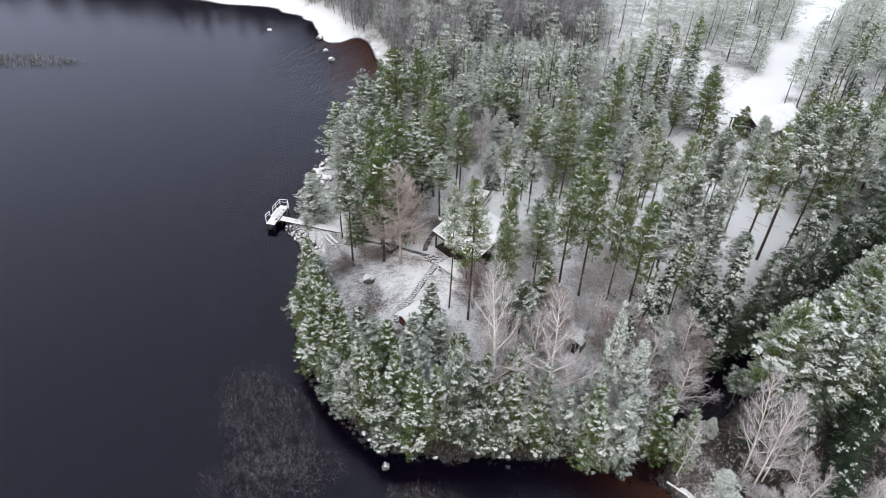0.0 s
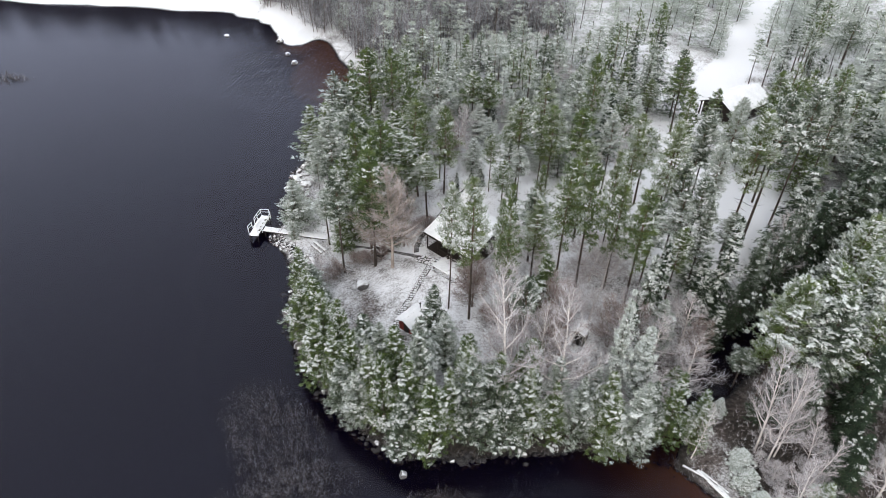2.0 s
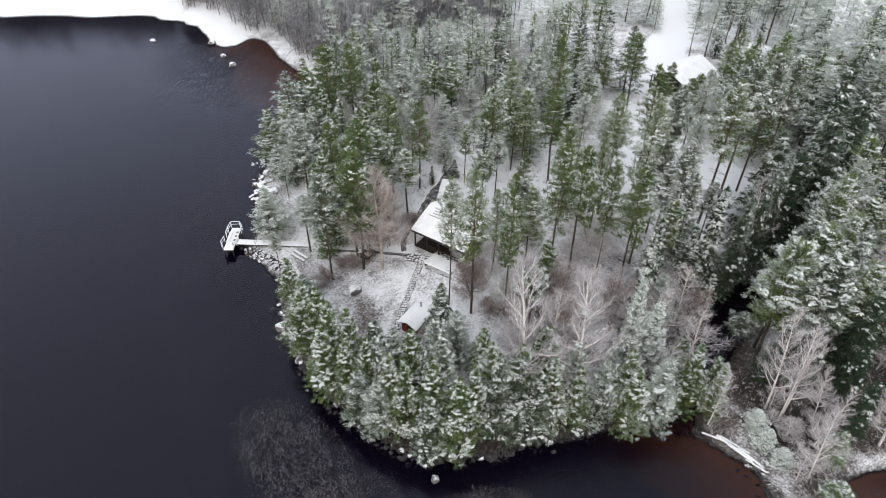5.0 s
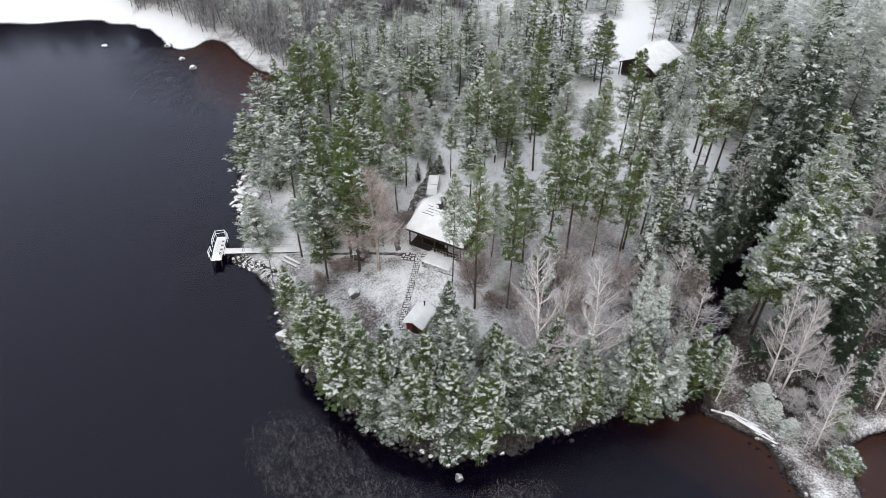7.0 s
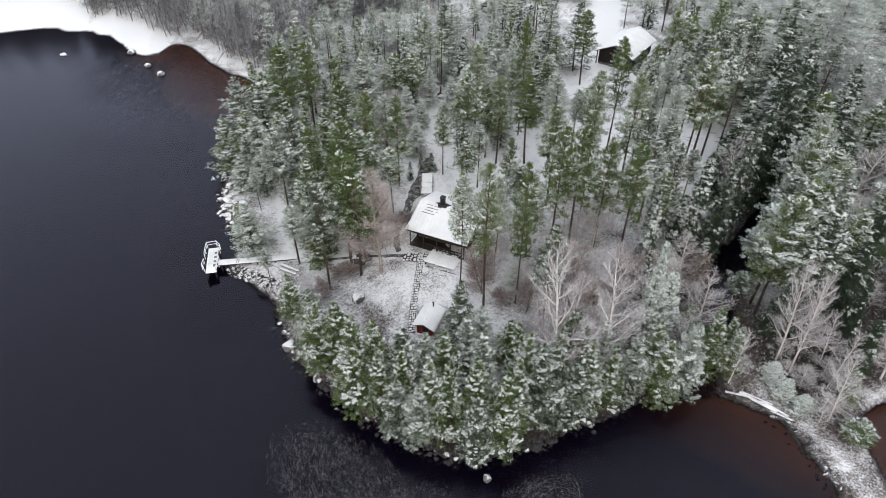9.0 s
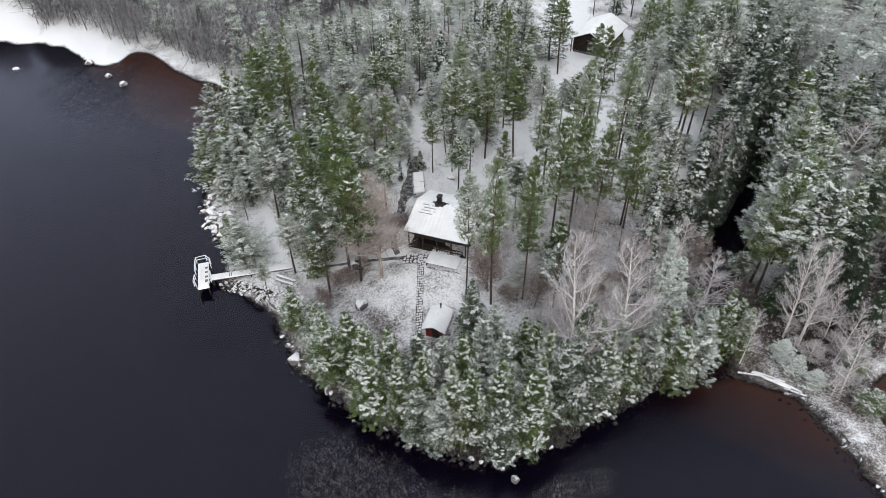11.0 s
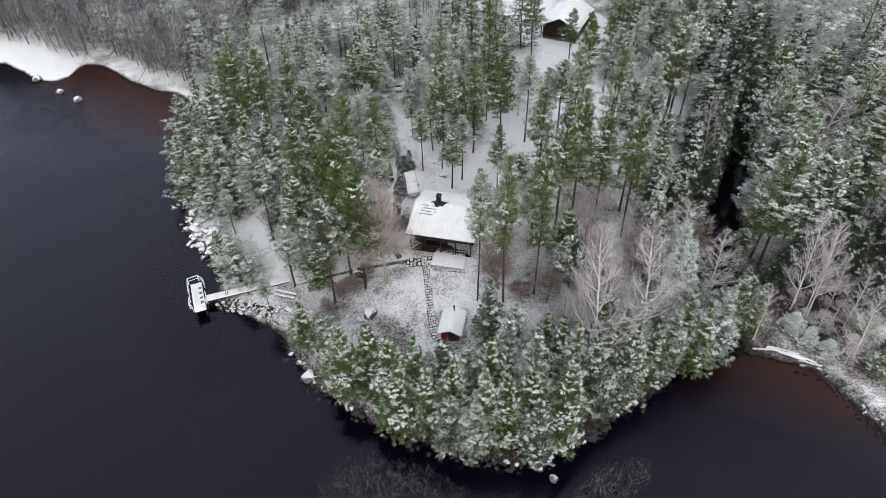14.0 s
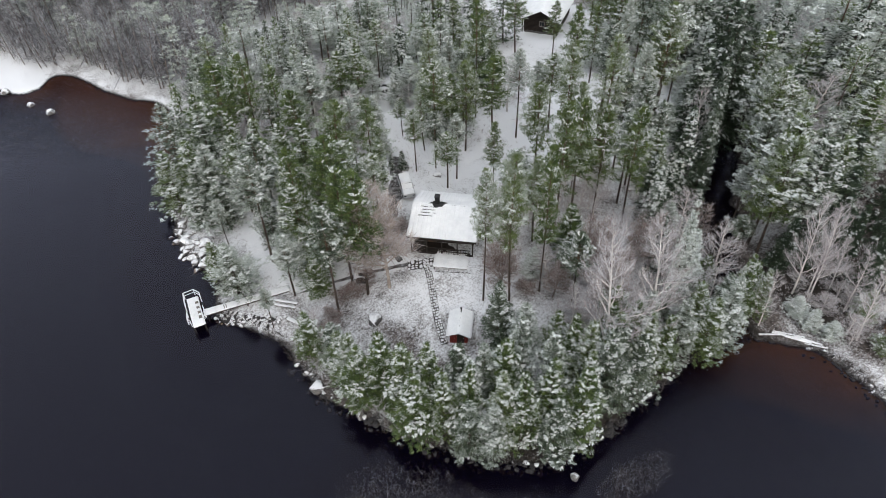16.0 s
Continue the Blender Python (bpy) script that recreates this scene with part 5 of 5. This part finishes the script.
def bare_strip(name, label, points, widths, seed):
    """A snow-free strip of dark gravel with ragged edges that follows the ground."""
    h = Heap()
    rng = random.Random(seed)
    line = rounded(points, closed=False)
    rows = []
    for i, (x, y) in enumerate(line):
        d = line[min(i + 1, len(line) - 1)] - line[max(i - 1, 0)]
        n = np.array([-d[1], d[0]]) / np.hypot(*d)
        w = float(np.interp(i / (len(line) - 1), np.linspace(0, 1, len(widths)), widths))
        row = []
        for f in (-1, -0.4, 0.4, 1):
            p = np.array([x, y]) + n * w * f * (rng.uniform(0.75, 1.2) if abs(f) == 1 else 1)
            row.append((*p, ground_z(*p) + (0.03 if abs(f) == 1 else 0.08)))
        rows.append(row)
    for a, b in zip(rows, rows[1:]):
        for j in range(3):
            h.face((a[j], b[j], b[j + 1], a[j + 1])[::-1])
    tagged(new(name, h.mesh(name, [GRAVEL])), label, "path", kind="structure")


bare_strip("drive", "dark snow-free strip of gravel drive beside the car and cabin", [(-0.6, 70.6), (-0.3, 73.0), (2.2, 76.3), (4.6, 79.1), (6.2, 80.9), (7.8, 83), (9.6, 85.4), (10.6, 87.4)], (0.25, 0.4, 0.4, 0.7, 0.95, 1.0, 0.8, 0.3), 5)
bare_strip("footpath", "narrow dark footpath from the jetty to the cabin", [(-12.0, 75.8), (-9.5, 74.8), (-6.7, 73.5), (-4, 72.1), (-1.4, 70.4), (0.0, 69.4)], (0.12, 0.2, 0.22, 0.25, 0.25), 6)


def far_cabin():
    m = pose(58.9, 104.8, 4.7, 0, 0, -60)
    root = thing("log_house", "dark log house under a thick blanket of snow", "house", m)
    w, d, eave, ridge = 3.0, 4.7, 2.6, 4.1
    for a, b in (((-w, -d), (w, -d)), ((w, -d), (w, d)), ((w, d), (-w, d)), ((-w, d), (-w, -d))):
        log_wall(root, a, b, 0.1, 2.6, 0.13)
    for y in (-d, d):
        i = 0
        while 2.6 + i * 0.26 < ridge - 0.15:
            z = 2.6 + i * 0.26 + 0.13
            half = w * (1 - (z - 2.6) / (ridge - 2.6))
            part("log", rod(bmesh.new(), (-half, y, z), (half, y, z), 0.138, 8), LOGS, root)
            i += 1
    turn = Matrix.Rotation(radians(90), 4, "Z")
    L, X = d + 0.9, w + 0.7
    za = eave - 0.35
    bm = slab(slab(bmesh.new(), -L, L, -X, 0, za, ridge, 0.12), -L, L, 0, X, ridge, za, 0.12)
    bm.transform(turn)
    roof = part("roof", bm, DARK_WOOD, root)
    for y0, seed in ((-X - 0.03, 21), (X + 0.03, 22)):
        bm = snow_sheet(-L - 0.03, L + 0.03, y0, 0.0, za + 0.125, ridge + 0.125, 0.2, 0.4, lambda a, b: True, seed)
        bm.transform(turn)
        part("snow", bm, SNOW, roof, "thick white snow on the roof")
    window(root, (0.2, -d - 0.15, 1.6), (0.9, 0.9), Matrix(), GREY_WOOD)
    window(root, (w + 0.15, -1.5, 1.6), (1.1, 0.9), turn, GREY_WOOD)
    part("foundation", box(bmesh.new(), (2 * w + 0.2, 2 * d + 0.2, 0.5), (0, 0, -0.12)), ROCK, root)
    for s in (-1, 1):
        part("post", box(bmesh.new(), (0.16, 0.16, 2.5), (s * (w + 0.3), -d - 0.7, 1.2)), LOGS, root)


far_cabin()


def pavilion():
    root = thing("glazed_pavilion", "small white glazed pavilion with a snowy roof", "pavilion", pose(79.5, 112, ground_z(79.5, 112), 0, 0, -50))
    w, d, h = 1.9, 1.9, 2.3
    for x in (-w, 0, w):
        for y in (-d, d):
            part("post", box(bmesh.new(), (0.12, 0.12, h), (x, y, h / 2)), WHITE_PAINT, root)
    for y in (-d, d):
        part("sill_wall", box(bmesh.new(), (2 * w, 0.08, 0.7), (0, y, 0.35)), WHITE_PAINT, root)
        for x in (-w / 2, w / 2):
            part("pane", box(bmesh.new(), (w - 0.14, 0.02, h - 0.85), (x, y, 0.75 + (h - 0.85) / 2)), GLASS, root)
    for x in (-w, w):
        part("sill_wall", box(bmesh.new(), (0.08, 2 * d - 0.12, 0.7), (x, 0, 0.35)), WHITE_PAINT, root)
        part("pane", box(bmesh.new(), (0.02, 2 * d - 0.14, h - 0.85), (x, 0, 0.75 + (h - 0.85) / 2)), GLASS, root)
    bm = slab(slab(bmesh.new(), -w - 0.4, w + 0.4, -d - 0.4, 0, h, h + 0.7, 0.1), -w - 0.4, w + 0.4, 0, d + 0.4, h + 0.7, h, 0.1)
    roof = part("roof", bm, WHITE_PAINT, root)
    for y0, s in ((-d - 0.42, 31), (d + 0.42, 32)):
        part("snow", snow_sheet(-w - 0.42, w + 0.42, y0, 0, h + 0.105, h + 0.805, 0.2, 0.4, lambda a, b: True, s), SNOW, roof, "thick snow on the roof")


pavilion()


# ---- the car ----
def car():
    root = thing("parked_car", "parked estate car covered with fresh snow beside the cabin", "car", pose(7.35, 80.1, ground_z(7.35, 80.1), 0, 0, -25))
    # side view from the front bumper (y below 0) to the rear: place along the car, half width, height of sill and of top
    rings = [(-2.3, 0.72, 0.35, 0.62), (-2.2, 0.82, 0.28, 0.8), (-1.3, 0.88, 0.25, 0.98), (-0.95, 0.88, 0.25, 1.02), (2.05, 0.88, 0.25, 1.02), (2.25, 0.84, 0.3, 0.95), (2.32, 0.76, 0.35, 0.8)]
    bm = bmesh.new()
    rows = []
    for y, w, lo, hi in rings:
        rows.append([bm.verts.new(p) for p in ((-w * 0.9, y, lo), (-w, y, (lo + hi) / 2), (-w * 0.93, y, hi - 0.03), (-w * 0.8, y, hi), (w * 0.8, y, hi), (w * 0.93, y, hi - 0.03), (w, y, (lo + hi) / 2), (w * 0.9, y, lo))])
    for a, b in zip(rows, rows[1:]):
        for i in range(8):
            j = (i + 1) % 8
            bm.faces.new((a[i], a[j], b[j], b[i]))
    bm.faces.new(rows[0]), bm.faces.new(rows[-1][::-1])
    bmesh.ops.recalc_face_normals(bm, faces=bm.faces)
    body = part("body", bm, CAR_PAINT, root, "silver painted body")

    def shell(grow, lo, hi):
        bm = bmesh.new()
        rows = []
        for y, w, z in ((-1.2, 0.8, lo), (-0.45, 0.72, hi), (1.75, 0.7, hi), (2.2, 0.76, lo)):
            rows.append([bm.verts.new((s * (w + grow), y + (grow if y > 0 else -grow), z)) for s in (-1, 1)])
        for a, b in zip(rows, rows[1:]):
            bm.faces.new((a[0], a[1], b[1], b[0]))
        bm.faces.new([r[0] for r in rows]), bm.faces.new([r[1] for r in rows][::-1])
        bmesh.ops.recalc_face_normals(bm, faces=bm.faces)
        return bm

    part("cab_glass", shell(0.0, 1.0, 1.48), GLASS, body)
    for s in (-1, 1):
        for y, lean in ((-0.85, 0.75), (0.35, 0.0), (1.3, 0.0), (2.0, -0.45)):
            part("pillar", rod(bmesh.new(), (s * 0.81, y, 1.0), (s * 0.725, y + lean * 0.55, 1.49), 0.04, 6), CAR_PAINT, body)
        for y in (-1.45, 1.4):
            wheel = part("wheel", rod(bmesh.new(), (s * 0.68, y, 0.31), (s * 0.88, y, 0.31), 0.31, 18), TYRE, root)
            part("rim", rod(bmesh.new(), (s * 0.87, y, 0.31), (s * 0.895, y, 0.31), 0.2, 14), PALE_METAL, wheel)
        part("headlight", box(bmesh.new(), (0.3, 0.08, 0.14), (s * 0.56, -2.26, 0.66), bevel=0.03), GLASS, body)
        part("mirror", box(bmesh.new(), (0.2, 0.1, 0.14), (s * 0.98, -0.7, 1.05), bevel=0.03), CAR_PAINT, body)
    part("snow", snow_sheet(-0.72, 0.72, -0.5, 1.78, 1.485, 1.485, 0.13, 0.16, lambda a, b: True, 41), SNOW, root, "snow lying on the roof of the car")
    part("snow", snow_sheet(-0.72, 0.72, -2.15, -1.15, 0.86, 1.02, 0.09, 0.16, lambda a, b: True, 42), SNOW, root, "snow lying on the bonnet")
    part("snow", snow_sheet(-0.7, 0.7, -1.15, -0.55, 1.06, 1.47, 0.05, 0.12, lambda a, b: True, 43), SNOW, root, "snow on the windscreen")


car()


# ---- the jetty ----
def jetty():
    root = thing("jetty", "snow-covered wooden jetty with white railings at its head", "jetty", Matrix())
    z = 0.95
    a, b = Vector((-12.5, 77.4, 0)), Vector((-22.3, 80.3, 0))
    d = (b - a).normalized()
    ang = math.degrees(math.atan2(d.y, d.x))
    m = pose(a.x, a.y, z, 0, 0, ang)
    long = (b - a).length
    bm = bmesh.new()
    n = int(long / 0.16)
    for i in range(n):
        box(bm, (0.145, 1.1, 0.04), ((i + 0.5) * long / n, 0, 0))
    bm.transform(m)
    gang = part("gangway", bm, GREY_WOOD, root)
    bm = bmesh.new()
    for s in (-0.45, 0.45):
        box(bm, (long, 0.08, 0.16), (long / 2, s, -0.1))
    bm.transform(m)
    part("beam", bm, DARK_WOOD, gang)
    bm = snow_sheet(0.05, long - 0.02, -0.53, 0.53, 0.022, 0.022, 0.1, 0.12, lambda f, g: not (0.735 < f < 0.775 and 0.12 < g < 0.88 and not 0.752 < f < 0.758), 51)
    bm.transform(m)
    part("snow", bm, SNOW, gang, "snow lying on the planks")
    for i in range(5):
        for s in (-0.5, 0.5):
            p = m @ Vector((0.6 + i * (long - 1.0) / 4, s, 0))
            foot = min(ground_z(p.x, p.y), 0.6) - 0.3
            part("pile", rod(bmesh.new(), (p.x, p.y, foot), (p.x, p.y, z - 0.05), 0.08, 8), DARK_WOOD, root)
    for x in (long * 0.62, long * 0.86):
        for s in (0.53,):
            p = m @ Vector((x, s, 0))
            part("post", rod(bmesh.new(), (p.x, p.y, z), (p.x, p.y, z + 0.95), 0.04, 6), WHITE_PAINT, root)
    # the head of the jetty lies across its end
    h = pose(-22.95, 80.95, z + 0.12, 0, 0, 76.5)
    L, W = 2.5, 0.66
    bm = bmesh.new()
    for i in range(34):
        box(bm, (2 * L / 34 - 0.015, 2 * W, 0.04), (-L + (i + 0.5) * 2 * L / 34, 0, 0))
    bm.transform(h)
    head = part("head_deck", bm, GREY_WOOD, root)
    bm = bmesh.new()
    for s in (-0.6, 0.6):
        box(bm, (2 * L, 0.1, 0.24), (0, s, -0.14))
    bm.transform(h)
    part("beam", bm, DARK_WOOD, head)
    bm = snow_sheet(-L, L, -W, W, 0.022, 0.022, 0.11, 0.12, lambda f, g: not (0.12 < g < 0.36 and 0.22 < f < 0.82 and int(f * 18) % 3), 52)
    bm.transform(h)
    part("snow", bm, SNOW, head, "snow lying on the deck")
    for x in (-2.4, 0, 2.4):
        for s in (-0.6, 0.6):
            p = h @ Vector((x, s, 0))
            part("pile", rod(bmesh.new(), (p.x, p.y, -3.2), (p.x, p.y, z), 0.09, 8), DARK_WOOD, root)

    def rail(points):
        for p, q in zip(points, points[1:]):
            for up in (0.95, 0.5):
                part("rail", rod(bmesh.new(), h @ Vector((*p, up)), h @ Vector((*q, up)), 0.055 if up > 0.9 else 0.04, 6), WHITE_PAINT, root)
        for p in points:
            part("rail_post", rod(bmesh.new(), h @ Vector((*p, 0)), h @ Vector((*p, 0.98)), 0.05, 6), WHITE_PAINT, root)

    rail([(0.4, 0.9), (1.5, 0.9), (2.7, 0.8), (2.85, -0.4), (2.0, -0.95), (1.3, -0.95)])
    rail([(-0.3, -0.95), (-1.5, -0.98), (-2.4, -0.7)])
    rail([(-0.6, 0.9), (-1.7, 1.05), (-2.2, 0.75)])
    for s in (-0.3, 0.3):
        part("bench_leg", box(bmesh.new(), (0.08, 0.3, 0.42), h @ Vector((s * 3, 0.35, 0.22)), Matrix.Rotation(radians(76.5), 4, "Z")), WHITE_PAINT, root)
    part("bench_seat", box(bmesh.new(), (2.2, 0.36, 0.07), h @ Vector((0, 0.35, 0.46)), Matrix.Rotation(radians(76.5), 4, "Z"), bevel=0.01), WHITE_PAINT, root)


jetty()


def plank_walk():
    root = thing("boat_ramp", "snowy plank ramp lying on the bank by the jetty", "ramp", Matrix())
    for (ax, ay), (bx, by), w in (((-14.9, 76.9), (-13.1, 74.4), 0.35), ((-15.2, 76.2), (-13.6, 74.0), 0.3), ((-15.1, 73.4), (-14.3, 71.4), 0.5)):
        a, b = Vector((ax, ay, ground_z(ax, ay) + 0.22)), Vector((bx, by, ground_z(bx, by) + 0.22))
        d = b - a
        m = Matrix.Translation((a + b) / 2) @ d.to_track_quat("X", "Z").to_matrix().to_4x4()
        bm = box(bmesh.new(), (d.length, w, 0.1))
        box(bm, (0.14, w, 0.3), (-d.length * 0.4, 0, -0.2)), box(bm, (0.14, w, 0.3), (d.length * 0.4, 0, -0.2))
        bm.transform(m)
        board = part("plank", bm, GREY_WOOD, root)
        bm = snow_sheet(-d.length / 2, d.length / 2, -w / 2, w / 2, 0.052, 0.052, 0.07, 0.1, lambda f, g: True, 61)
        bm.transform(m)
        part("snow", bm, SNOW, board, "snow on the plank")


plank_walk()


def log_on_ground(name, label, a, b, r, snow):
    a, b = Vector((*a, ground_z(*a) + r * 0.8)), Vector((*b, ground_z(*b) + r * 0.8))
    root = thing(name, label, "log", Matrix.Translation((a + b) / 2))
    o = (a + b) / 2
    part("log", rod(bmesh.new(), a - o, b - o, r, 9, r * 0.7), GREY_WOOD, root)
    if snow:
        d = b - a
        m = d.to_track_quat("X", "Z").to_matrix().to_4x4()
        bm = snow_sheet(-d.length / 2, d.length / 2, -r * 0.95, r * 0.95, r * 0.6, r * 0.6, r * 0.75, 0.14, lambda f, g: True, 71)
        bm.transform(m)
        part("snow", bm, SNOW, root, "snow lying on the log")
    return root


for k, (ax, ay, bx, by, r) in enumerate(((24.4, 37.5, 26.0, 35.9, 0.12), (25.5, 36.7, 26.9, 34.3, 0.15), (26.1, 35.5, 27.4, 33.1, 0.17), (26.8, 34.9, 28.0, 32.2, 0.14), (25.9, 36.6, 27.6, 34.0, 0.1), (27.0, 33.6, 28.1, 31.6, 0.12))):
    log_on_ground("driftwood_log", "snow-covered driftwood log at the mouth of the creek", (ax, ay), (bx, by), r, True)
log_on_ground("fallen_tree", "dark fallen trunk leaning through the wood", (17.2, 128.3), (23.5, 134.8), 0.22, False)


def fire_ring():
    root = thing("fire_pit", "round black fire pit with snow in it", "fire pit", pose(20.6, 104.3, ground_z(20.6, 104.3)))
    bm = bmesh.new()
    bmesh.ops.create_cone(bm, segments=18, radius1=0.95, radius2=1.05, depth=0.5, matrix=Matrix.Translation((0, 0, 0.22)))
    bmesh.ops.solidify(bm, geom=bm.faces[:], thickness=0.12)
    part("rim", bm, SOOT, root)
    bm = bmesh.new()
    bmesh.ops.create_cone(bm, cap_ends=True, segments=18, radius1=0.8, radius2=0.4, depth=0.16, matrix=Matrix.Translation((0, 0, 0.3)))
    part("snow", bm, SNOW, root)


fire_ring()


def log_pile():
    """Brown logs stacked between two stakes, with a little snow on top."""
    x, y = 33.6, 71.4
    root = thing("log_pile", "low stack of brown logs in the snowy wood", "log pile", pose(x, y, ground_z(x, y), 0, 0, -32))
    rng = random.Random(44)
    for row in range(4):
        for i in range(5 - row % 2):
            o = (i - 2 + 0.5 * (row % 2)) * 0.27
            e = rng.uniform(-0.2, 0.2)
            log = part("log", rod(bmesh.new(), (-1.6 + e, o, 0.14 + row * 0.24), (1.6 + e, o + rng.uniform(-0.04, 0.04), 0.14 + row * 0.24), rng.uniform(0.115, 0.135), 8), BROWN_LOGS, root)
            if row == 3 and i % 2:
                part("snow", rod(bmesh.new(), (-1.1 + e, o, 0.19 + row * 0.24), (0.9 + e, o, 0.19 + row * 0.24), 0.1, 6), SNOW, log, "thin line of snow on the log")
    for sx in (-1.2, 1.2):
        for sy in (-0.74, 0.74):
            part("stake", rod(bmesh.new(), (sx, sy, -0.15), (sx, sy, 1.15), 0.045, 6), DARK_WOOD, root)


log_pile()
